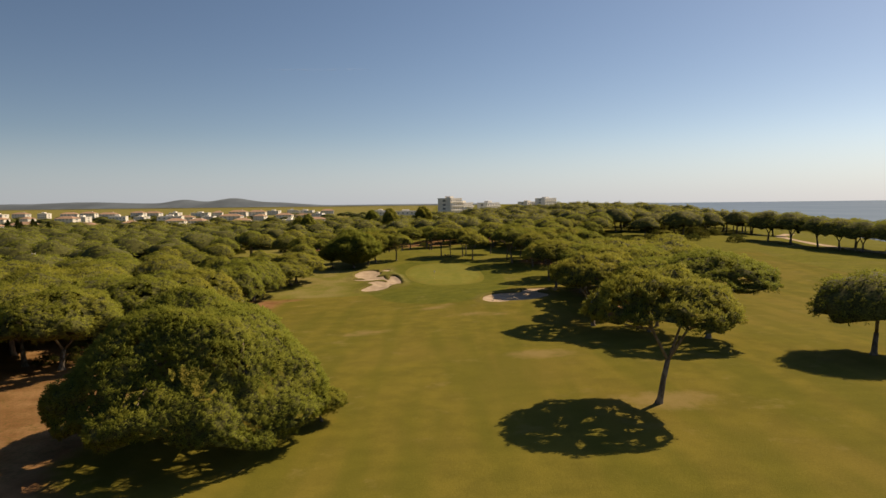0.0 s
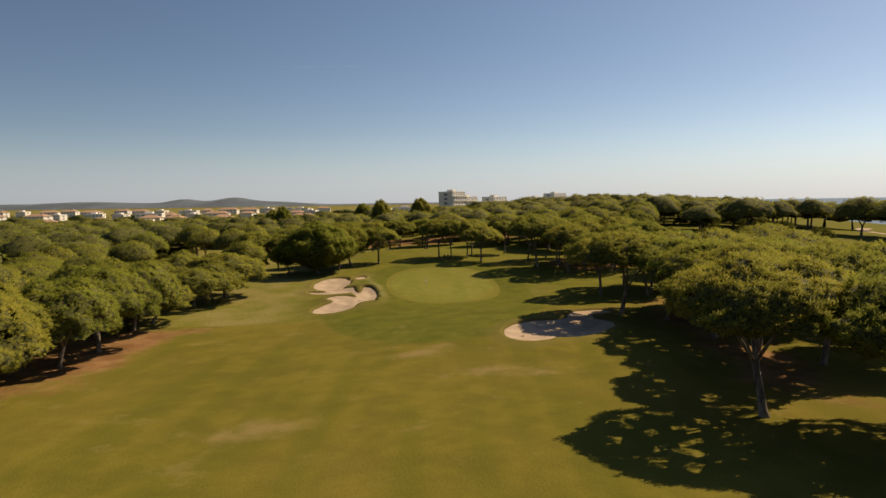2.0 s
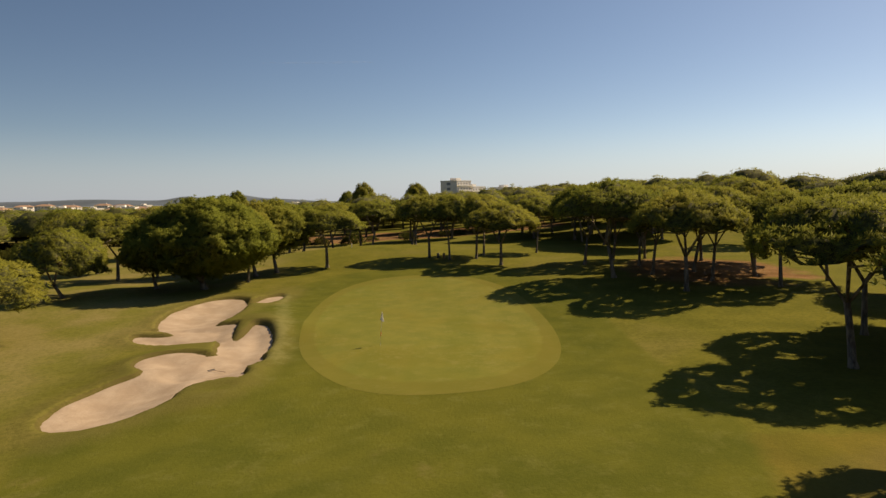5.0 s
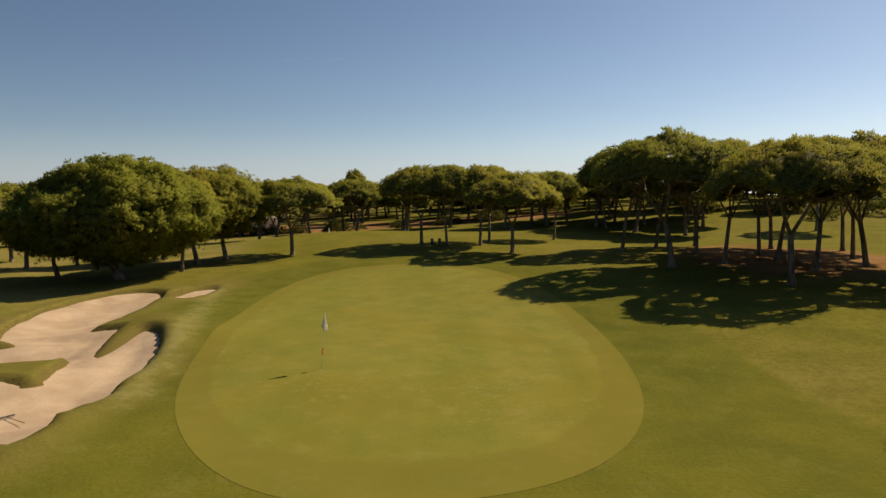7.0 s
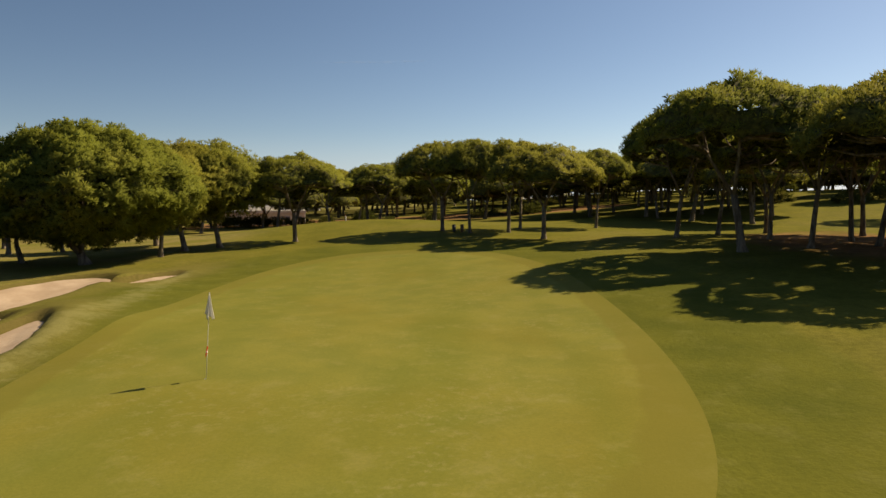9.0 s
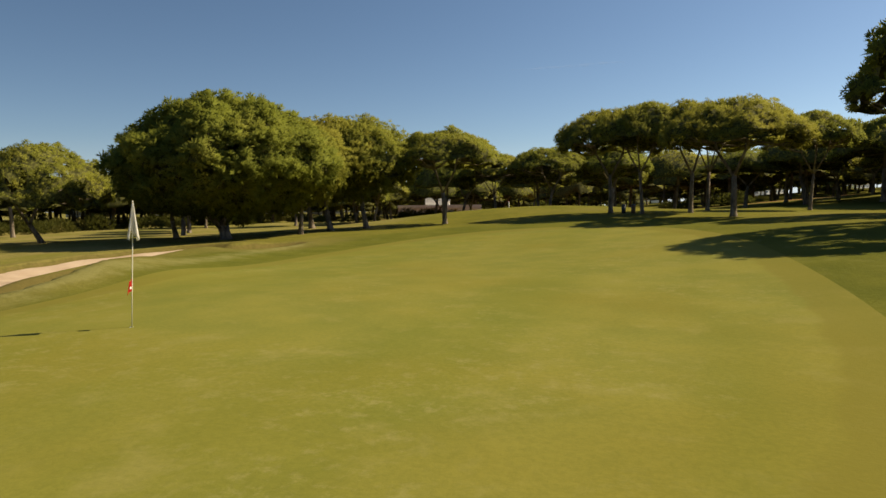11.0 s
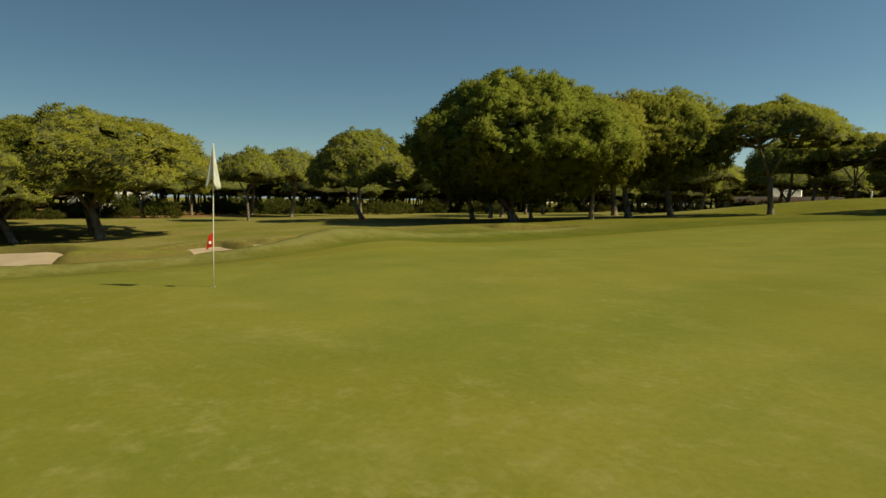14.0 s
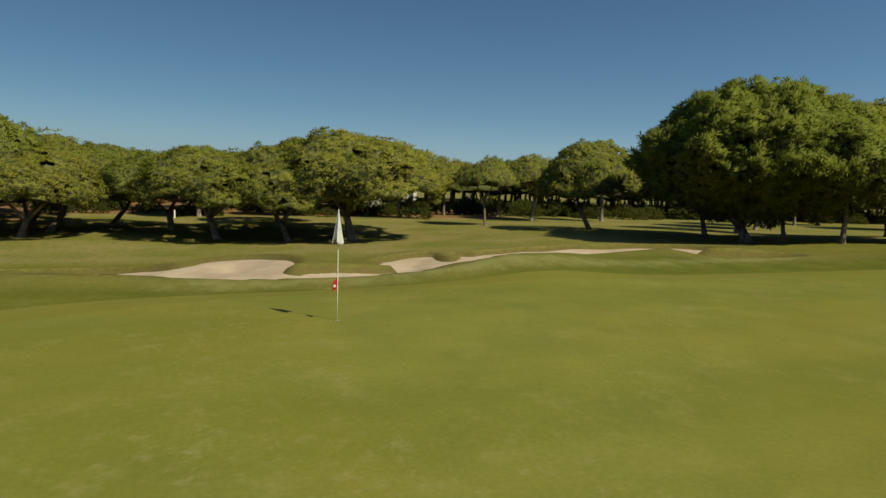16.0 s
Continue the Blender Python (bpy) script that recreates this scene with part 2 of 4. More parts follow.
for cloth_mat in (M_CLOTH, M_RED):
    # thin cloth lets light through
    tree = cloth_mat.node_tree
    thin, both = tree.nodes.new("ShaderNodeBsdfTranslucent"), tree.nodes.new("ShaderNodeMixShader")
    both.inputs[0].default_value = 0.5
    tree.links.new(tree.nodes["Principled BSDF"].inputs["Base Color"].links[0].from_socket, thin.inputs["Color"])
    tree.links.new(tree.nodes["Principled BSDF"].outputs[0], both.inputs[1])
    tree.links.new(thin.outputs[0], both.inputs[2])
    tree.links.new(both.outputs[0], tree.nodes["Material Output"].inputs["Surface"])
M_WOOD = plain("weathered_wood", (0.20, 0.13, 0.08), 0.8, 0.2, 6.0)


# ---- building helpers ----
def thing(name, label, category, group="", kind=""):
    return tagged(new(name), label, category, group, kind)


def mesh(name, verts, faces, material, smooth=False):
    me = bpy.data.meshes.new(name)
    me.from_pydata([tuple(v) for v in verts], [], [tuple(f) for f in faces])
    me.materials.append(material)
    if smooth:
        me.polygons.foreach_set("use_smooth", [True] * len(me.polygons))
    me.update()
    return me


def child(name, me, parent, label=""):
    ob = new(name, me)
    ob.parent = parent
    return tagged(ob, label)


def part(name, bm, material, parent, label=""):
    me = bpy.data.meshes.new(name)
    bm.to_mesh(me)
    bm.free()
    me.materials.append(material)
    return child(name, me, parent, label)


def box(bm, x0, x1, y0, y1, z0, z1, bevel=0.0):
    made = bmesh.ops.create_cube(bm, size=1.0)
    m = Matrix.LocRotScale(((x0 + x1) / 2, (y0 + y1) / 2, (z0 + z1) / 2), None, (x1 - x0, y1 - y0, z1 - z0))
    bmesh.ops.transform(bm, matrix=m, verts=made["verts"])
    if bevel:
        edges = list({e for v in made["verts"] for e in v.link_edges})
        bmesh.ops.bevel(bm, geom=edges, offset=bevel, segments=1, affect="EDGES")
    return bm


def tube(path, radii, sides=8):
    """Vertices and faces of a round tube along a path."""
    verts, faces = [], []
    path = [Vector(p) for p in path]
    for i, p in enumerate(path):
        d = (path[min(i + 1, len(path) - 1)] - path[max(i - 1, 0)]).normalized()
        side = d.cross(Vector((0.31, 0.95, 0.05))).normalized()
        up = side.cross(d)
        for k in range(sides):
            a = 2 * math.pi * k / sides
            verts.append(p + (side * math.cos(a) + up * math.sin(a)) * radii[i])
    for i in range(len(path) - 1):
        for k in range(sides):
            j = (k + 1) % sides
            faces.append((i * sides + k, i * sides + j, (i + 1) * sides + j, (i + 1) * sides + k))
    faces.append(tuple(range(sides))[::-1])
    faces.append(tuple((len(path) - 1) * sides + k for k in range(sides)))
    return verts, faces


def merge(pieces):
    verts, faces = [], []
    for v, f in pieces:
        n = len(verts)
        verts += v
        faces += [tuple(i + n for i in q) for q in f]
    return verts, faces


# ---- lie of the land ----
def mound(x, y, cx, cy, s, h):
    return h * np.exp(-((x - cx) ** 2 + (y - cy) ** 2) / (2 * s * s))


def smooth(a, b, v):
    u = np.clip((v - a) / (b - a), 0.0, 1.0)
    return u * u * (3 - 2 * u)


# swells and hollows of the course: centre, spread and height
SWELLS = [(24, 20, 13, 1.10), (4, 46, 15, 0.85), (-16, -14, 13, -0.36), (-34, -34, 20, -1.05), (-25, 30, 14, 0.35), (8, 0, 9, -0.34), (12, -25, 14, 0.72),
          (0, 20, 12, -0.15), (-1.5, 1, 6.5, 0.50), (-13.5, -1, 6, -0.15), (-7.4, -8.5, 3.2, 0.42), (-13.9, -1.6, 2.4, 0.62), (-12.8, 1.4, 1.7, 0.12), (-8.4, 7.4, 1.9, 0.46), (-10.6, 11.0, 2.0, 0.38), (-11.4, 15.5, 2.0, 0.26), (-7.6, 0, 2.2, -0.12), (-6, 64, 9.5, 1.25), (-20, 61, 8.0, 0.85), (-33, 3, 10, -0.45), (35, -85, 25, 1.1), (75, 100, 42, 4.9), (95, 270, 80, 8.0)]


def land(x, y):
    z = 0.0085 * np.clip(x, -70, 70) - 0.30
    for cx, cy, s, h in SWELLS:
        z = z + mound(x, y, cx, cy, s, h)
    z = z + 0.10 * np.sin(x * 0.21 + 0.4) * np.sin(y * 0.17) * smooth(16, 28, np.hypot(x - 1.0, (y - 8) * 0.6))
    coast = 0.956 * (x - 150) - 0.29 * (y - 60)
    return z - 14.0 * smooth(0, 70, coast)


def blobs(x, y, shapes, power=2.0):
    """Signed reach into a union of turned ellipses (positive inside), in about metres."""
    best = np.full(np.shape(x), -1e3)
    for cx, cy, rx, ry, deg in shapes:
        c, s = math.cos(radians(deg)), math.sin(radians(deg))
        u, v = (x - cx) * c + (y - cy) * s, -(x - cx) * s + (y - cy) * c
        k = (np.abs(u / rx) ** power + np.abs(v / ry) ** power) ** (1 / power)
        best = np.maximum(best, (1 - k) * min(rx, ry))
    return best


# sand hollows: lobes of sand and the tongues of turf that bite into them
SAND = {
    "west": ([(-16.9, 15.2, 3.3, 7.2, 3), (-14.7, 6.9, 4.9, 3.3, -12), (-9.7, 3.0, 1.9, 5.6, 13), (-9.2, -2.6, 2.3, 3.2, 5),
              (-12.4, -8.2, 3.2, 4.8, -12), (-11.2, -4.0, 2.6, 2.4, 0), (-12.6, -1.9, 2.4, 2.0, 0), (-8.9, -6.6, 2.1, 3.0, 8)],
             [(-14.8, 1.6, 3.5, 1.15, -8), (-19.2, 8.0, 2.3, 0.6, -12), (-11.7, 10.4, 0.65, 5.4, 8), (-7.6, -8.9, 2.0, 1.5, 12)]),
    "west_small": ([(-13.0, 20.6, 1.1, 3.0, -8)], []),
    "east": ([(12.4, -33.0, 3.2, 5.0, -12), (15.6, -31.6, 4.6, 5.6, -25), (18.6, -30.0, 3.0, 3.8, -20), (18.6, -25.6, 1.7, 2.6, -10), (20.6, -22.6, 2.9, 1.7, 25)],
             [(14.4, -25.4, 3.0, 1.9, 22)]),
}


def sand_reach(x, y, key):
    lobes, tongues = SAND[key]
    d = blobs(x, y, lobes)
    if tongues:
        d = np.minimum(d, -blobs(x, y, tongues) - 0.05)
    return d


GREEN = [(2.2, 11.0, 9.2, 21.8, 6)]


def sand_z(x, y, key):
    return land(x, y) - 0.14 - 0.38 * smooth(-0.2, 2.4, sand_reach(x, y, key)) + 0.03 * np.sin(x * 2.1) * np.sin(y * 1.7)


def ground_z(x, y):
    z = land(x, y)
    for key in SAND:
        d = sand_reach(x, y, key)
        # the bank on the green's side of the winding bunker stands higher
        lip = 0.10 + (0.16 * smooth(-13.0, -9.0, x + 0.30 * np.maximum(0, y - 6)) * smooth(-11.0, -6.0, y) if key == "west" else 0.0)
        z = z + lip * smooth(-1.8, -0.2, d)
        inside = smooth(-0.20, 0.24, d)
        z = z * (1 - inside) + (sand_z(x, y, key) - 0.2) * inside
    return z


def ground_at(x, y):
    return float(ground_z(np.array(float(x)), np.array(float(y))))


def steps(spans):
    """Rising positions: spans of (start, end, step), each stretched a little to fit."""
    out = []
    for a, b, s in spans:
        n = max(1, round((b - a) / s))
        out += [a + (b - a) * i / n for i in range(n)]
    return np.array(out + [spans[-1][1]])


gx = steps([(-4800, -1200, 600), (-1200, -300, 90), (-300, -110, 10), (-110, -30, 2.5), (-30, -24, 0.8), (-24, 25, 0.3), (25, 60, 1.2), (60, 180, 5), (180, 900, 80), (900, 4800, 650)])
gy = steps([(-1500, -300, 120), (-300, -170, 12), (-170, -45, 2.0), (-45, 30, 0.3), (30, 60, 1.0), (60, 180, 4), (180, 600, 20), (600, 4800, 420)])
XX, YY = np.meshgrid(gx, gy)
ZZ = ground_z(XX, YY)
ZZ -= 0.05 * smooth(0.5, 1.2, blobs(XX, YY, GREEN, 2.4))
nx, ny = len(gx), len(gy)
idx = np.arange(nx * ny).reshape(ny, nx)
quads = np.stack([idx[:-1, :-1], idx[:-1, 1:], idx[1:, 1:], idx[1:, :-1]], -1).reshape(-1, 4)
me = mesh("ground", np.stack([XX, YY, ZZ], -1).reshape(-1, 3).tolist(), quads.tolist(), M_GROUND, True)


def attribute(me, name, values):
    me.attributes.new(name, "FLOAT", "POINT").data.foreach_set("value", np.ravel(values).astype(np.float32))


fair_reach = np.minimum(np.minimum(30 + XX + 0.02 * (YY + 60) - 3 * np.sin(YY * 0.05), 95 - XX), -18 - YY - 0.9 * np.minimum(0, 24 - XX) * (YY > -60))
apron_reach = np.minimum(blobs(XX, YY, [(1.0, 2.0, 16.5, 38.5, 2)]), 16.2 - XX)
soil_west = np.minimum(-33 + 8 * smooth(70, 92, -YY) - XX - 4 * np.sin(YY * 0.06), -22 - YY)
soil_far = np.minimum(-58 - XX, 34 - YY) - 4
soil_back = np.minimum(np.minimum(YY - 96, 135 - YY), 45 - np.abs(XX + 12)) - 3
soil_stand = blobs(XX, YY, [(32, 28, 11, 15, -25), (30, -36, 5, 26, -4)]) - 2
soil_reach = np.maximum.reduce([np.minimum(np.maximum(soil_west, soil_far), 200 + XX), soil_back, soil_stand])
attribute(me, "fair", fair_reach)
attribute(me, "apron", apron_reach)
attribute(me, "soil", soil_reach)
attribute(me, "dry", 0.85 * smooth(15.0, 23.0, -XX) * smooth(-34.0, -22.0, YY))
attribute(me, "bare", np.clip(blobs(XX, YY, [(0.8, -40.2, 2.8, 1.7, 32), (2.6, -38.0, 1.3, 0.9, 20), (6.4, -47.4, 3.4, 1.5, 15), (10.2, -48.4, 2.4, 1.2, 0), (-9.0, -60.0, 3.5, 2.0, 20), (13.0, -78.0, 4.0, 2.4, -10), (20.8, -96.0, 5.0, 2.4, 0)]), -4, 3))
# a pale dry strip along the bank between sand and green
pale = [(-11.9, 23.1), (-9.6, 13.0), (-8.2, 7.4), (-7.0, 1.3), (-6.0, -2.8)]
strip = np.full(XX.shape, 1e3)
for (ax, ay), (bx, by) in zip(pale, pale[1:]):
    u = np.clip(((XX - ax) * (bx - ax) + (YY - ay) * (by - ay)) / ((bx - ax) ** 2 + (by - ay) ** 2), 0, 1)
    strip = np.minimum(strip, np.hypot(XX - ax - u * (bx - ax), YY - ay - u * (by - ay)))
attribute(me, "strip", np.clip(1.1 - strip, -3, 2))
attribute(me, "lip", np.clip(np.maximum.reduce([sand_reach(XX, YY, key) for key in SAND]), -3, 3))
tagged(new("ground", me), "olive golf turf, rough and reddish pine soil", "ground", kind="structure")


def sheet(name, inside, height, box_, step, material, label, category, kind):
    """A sheet that follows the ground where inside(x, y) > 0, its rim cut along the outline."""
    xs, ys = np.arange(box_[0], box_[1], step), np.arange(box_[2], box_[3], step)
    X, Y = np.meshgrid(xs, ys)
    D = inside(X, Y)
    pts, faces, known = [], [], {}

    def point(key, x, y):
        if key not in known:
            known[key] = len(pts)
            pts.append((x, y))
        return known[key]

    for j, i in zip(*np.where(np.maximum.reduce([D[:-1, :-1], D[1:, :-1], D[:-1, 1:], D[1:, 1:]]) > 0)):
        ring = ((j, i), (j, i + 1), (j + 1, i + 1), (j + 1, i))
        face = []
        for a, b in zip(ring, ring[1:] + ring[:1]):
            if D[a] > 0:
                face.append(point(a, X[a], Y[a]))
            if (D[a] > 0) != (D[b] > 0):
                k = D[a] / (D[a] - D[b])
                face.append(point((min(a, b), max(a, b)), X[a] + (X[b] - X[a]) * k, Y[a] + (Y[b] - Y[a]) * k))
        if len(face) > 2:
            faces.append(face)
    P = np.array(pts)
    Z = height(P[:, 0], P[:, 1])
    return tagged(new(name, mesh(name, np.column_stack([P, Z]).tolist(), faces, material, True)), label, category, kind=kind)


putting_green = sheet("putting_green", lambda x, y: blobs(x, y, GREEN, 2.4), lambda x, y: ground_z(x, y) + 0.008, (-14, 14, -14, 36), 0.35, M_GREEN, "smooth yellow-green putting green of short turf", "green", "structure")
on = np.array([v.co[:2] for v in putting_green.data.vertices])
attribute(putting_green.data, "rim", blobs(on[:, 0], on[:, 1], GREEN, 2.4))
for key, span, text in (("west", (-24, -4, -18, 26), "pale sand of a winding bunker beside the green"), ("west_small", (-18, -9, 15, 27), "small pale sand bunker under a grass bank"), ("east", (6, 27, -42, -17), "pale sand bunker half under tree shade")):
    sheet("bunker_sand", lambda x, y: sand_reach(x, y, key) + 0.15, lambda x, y: sand_z(x, y, key), span, 0.25, M_SAND, text, "bunker", "structure")

# the sandy path between the pines by the sea
PATH_LINE = [(150.0, 128.0), (138.0, 112.0), (130.0, 96.0), (127.0, 82.0), (127.5, 68.0), (130.0, 54.0), (134.0, 41.0), (140.0, 27.0), (147.0, 12.0)]


def path_reach(x, y):
    best = np.full(np.shape(x), 1e3)
    for (ax, ay), (bx, by) in zip(PATH_LINE, PATH_LINE[1:]):
        u = np.clip(((x - ax) * (bx - ax) + (y - ay) * (by - ay)) / ((bx - ax) ** 2 + (by - ay) ** 2), 0, 1)
        best = np.minimum(best, np.hypot(x - ax - u * (bx - ax), y - ay - u * (by - ay)))
    return 1.9 + 0.35 * np.sin(y * 0.21) - best


sheet("path", path_reach, lambda x, y: ground_z(x, y) + 0.06, (120, 154, 8, 132), 0.8, M_SAND, "pale sandy track between the pines by the sea", "path", "structure")

# the sea and the far hills
tagged(new("water", mesh("water", [(110, -1500, -3), (4800, -1500, -3), (4800, 4800, -3), (110, 4800, -3)], [(0, 1, 2, 3)], M_SEA)), "grey-blue sea out to the horizon", "sea", kind="structure")


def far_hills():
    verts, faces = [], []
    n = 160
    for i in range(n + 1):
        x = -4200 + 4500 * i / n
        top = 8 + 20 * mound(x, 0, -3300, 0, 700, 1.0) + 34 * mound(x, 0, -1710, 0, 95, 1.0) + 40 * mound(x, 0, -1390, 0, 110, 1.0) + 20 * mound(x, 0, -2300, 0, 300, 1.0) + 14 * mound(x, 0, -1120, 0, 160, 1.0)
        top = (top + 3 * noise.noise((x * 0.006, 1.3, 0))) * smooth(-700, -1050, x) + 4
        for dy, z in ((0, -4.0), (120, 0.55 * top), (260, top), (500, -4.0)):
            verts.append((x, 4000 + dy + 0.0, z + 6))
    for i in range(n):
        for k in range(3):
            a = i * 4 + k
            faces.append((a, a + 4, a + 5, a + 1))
    tagged(new("backdrop", mesh("backdrop", verts, faces, M_HAZED_HILL, True)), "hazy blue-grey hills far behind the town", "hills", kind="structure")


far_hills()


def vapour_trail():
    """A thin torn streak of vapour, high and far off."""
    n = Nodes("vapour", 1.0, 0.0)
    n.color((0.9, 0.9, 0.9))
    tr, clear, both, mix = (n.t.nodes.new(k) for k in ("ShaderNodeBsdfTranslucent", "ShaderNodeBsdfTransparent", "ShaderNodeMixShader", "ShaderNodeMixShader"))
    n.t.links.new(n.ramp(n.noise(0.012, 4.0, 0.6), 0.35, 0.7, 0.01, 0.09), mix.inputs[0])
    n.t.links.new(n.bsdf.outputs[0], both.inputs[1])
    n.t.links.new(tr.outputs[0], both.inputs[2])
    n.t.links.new(clear.outputs[0], mix.inputs[1])
    n.t.links.new(both.outputs[0], mix.inputs[2])
    n.t.links.new(mix.outputs[0], n.t.nodes["Material Output"].inputs["Surface"])
    verts, faces = [], []
    for i in range(41):
        u = i / 40
        a, wide = radians(-15.2 + 9.2 * u), (3 + 9 * u) * math.sin(math.pi * (0.06 + 0.9 * u)) + 0.5
        x, y, z = 4500 * math.sin(a), -100 + 4500 * math.cos(a), 905 + 18 * u + 3 * noise.noise((u * 7, 0.3, 0))
        verts += [(x, y, z - wide), (x, y + 4, z), (x, y, z + wide)]
    for i in range(40):
        for k in (0, 1):
            q = i * 3 + k
            faces.append((q, q + 3, q + 4, q + 1))
    tagged(new("backdrop", mesh("vapour_trail", verts, faces, n.mat, True)), "thin white vapour trail in the sky", "cloud", kind="structure")


vapour_trail()


# ---- pines ----
def rnd(a, b):
    return random.uniform(a, b)


def dome_points(n, low):
    """Directions spread evenly over a sphere above the height low."""
    out = []
    for i in range(n):
        z = 1 - (i + 0.5) / n * (1 - low)
        a = i * 2.39996 + rnd(-0.25, 0.25)
        s = math.sqrt(max(0.0, 1 - z * z))
        out.append(Vector((s * math.cos(a), s * math.sin(a), z)))
    return out


ICO = {}


def ico(level):
    if level not in ICO:
        bm = bmesh.new()
        bmesh.ops.create_icosphere(bm, subdivisions=level, radius=1.0)
        bm.verts.index_update()
        ICO[level] = ([v.co.copy() for v in bm.verts], [tuple(v.index for v in f.verts) for f in bm.faces])
        bm.free()
    return ICO[level]


def tuft(at, way, size, blades, verts, faces, wide=0.13):
    """A spray of needles: narrow blades that fan out round a direction."""
    side = way.cross(Vector((0.37, 0.61, 0.21))).normalized()
    up = way.cross(side)
    a0 = rnd(0, 6.28)
    for b in range(blades):
        a = a0 + 6.283 * b / blades + rnd(-0.3, 0.3)
        out = side * math.cos(a) + up * math.sin(a)
        over = side * -math.sin(a) + up * math.cos(a)
        tip = at + way * size * rnd(0.8, 1.15) + out * size * rnd(0.35, 0.6)
        n = len(verts)
        w = size * wide
        verts += [at - over * w + out * size * 0.05, at + over * w + out * size * 0.05, tip]
        faces.append((n, n + 1, n + 2))


def leafy(name, verts, faces, normals, material):
    """A mesh of leaves whose blades all face outwards, shaded softly by the crown's own roundness."""
    co, fa, no = np.array([tuple(v) for v in verts]), np.array(faces), np.array([tuple(v) for v in normals])
    flat = np.cross(co[fa[:, 1]] - co[fa[:, 0]], co[fa[:, 2]] - co[fa[:, 0]])
    turn = (flat * no[fa[:, 0]]).sum(1) < 0
    fa[turn] = fa[turn][:, ::-1]
    me = mesh(name, co.tolist(), fa.tolist(), material, True)
    me.normals_split_custom_set_from_vertices(no.tolist())
    return me


def spray(at, way, size, blades, n, verts, faces, normals):
    """A puff of needles on a twig's end: narrow pointed blades that spread from one foot."""
    side = way.cross(Vector((0.37, 0.61, 0.21))).normalized()
    over = way.cross(side)
    foot = len(verts)
    verts.append(at)
    normals.append(n)
    a0 = rnd(0, 6.28)
    for b in range(blades):
        a = a0 + 2.39996 * b
        tilt = 1.3 * math.sqrt((b + 0.3) / blades) + rnd(-0.12, 0.12)
        ring = side * math.cos(a) + over * math.sin(a)
        go = way * math.cos(tilt) + ring * math.sin(tilt)
        wide = go.cross(way * 0.3 + side * math.sin(a * 1.7) + over * math.cos(a * 1.7)).normalized() * size * rnd(0.19, 0.28)
        reach = size * rnd(0.8, 1.2)
        k = len(verts)
        verts.extend((at + go * reach * 0.6 + wide, at + go * reach))
        face = (go * 0.60 + n * 0.40 + Vector((0, 0, 0.22))).normalized()
        normals.extend((face, face))
        faces.append((foot, k, k + 1))


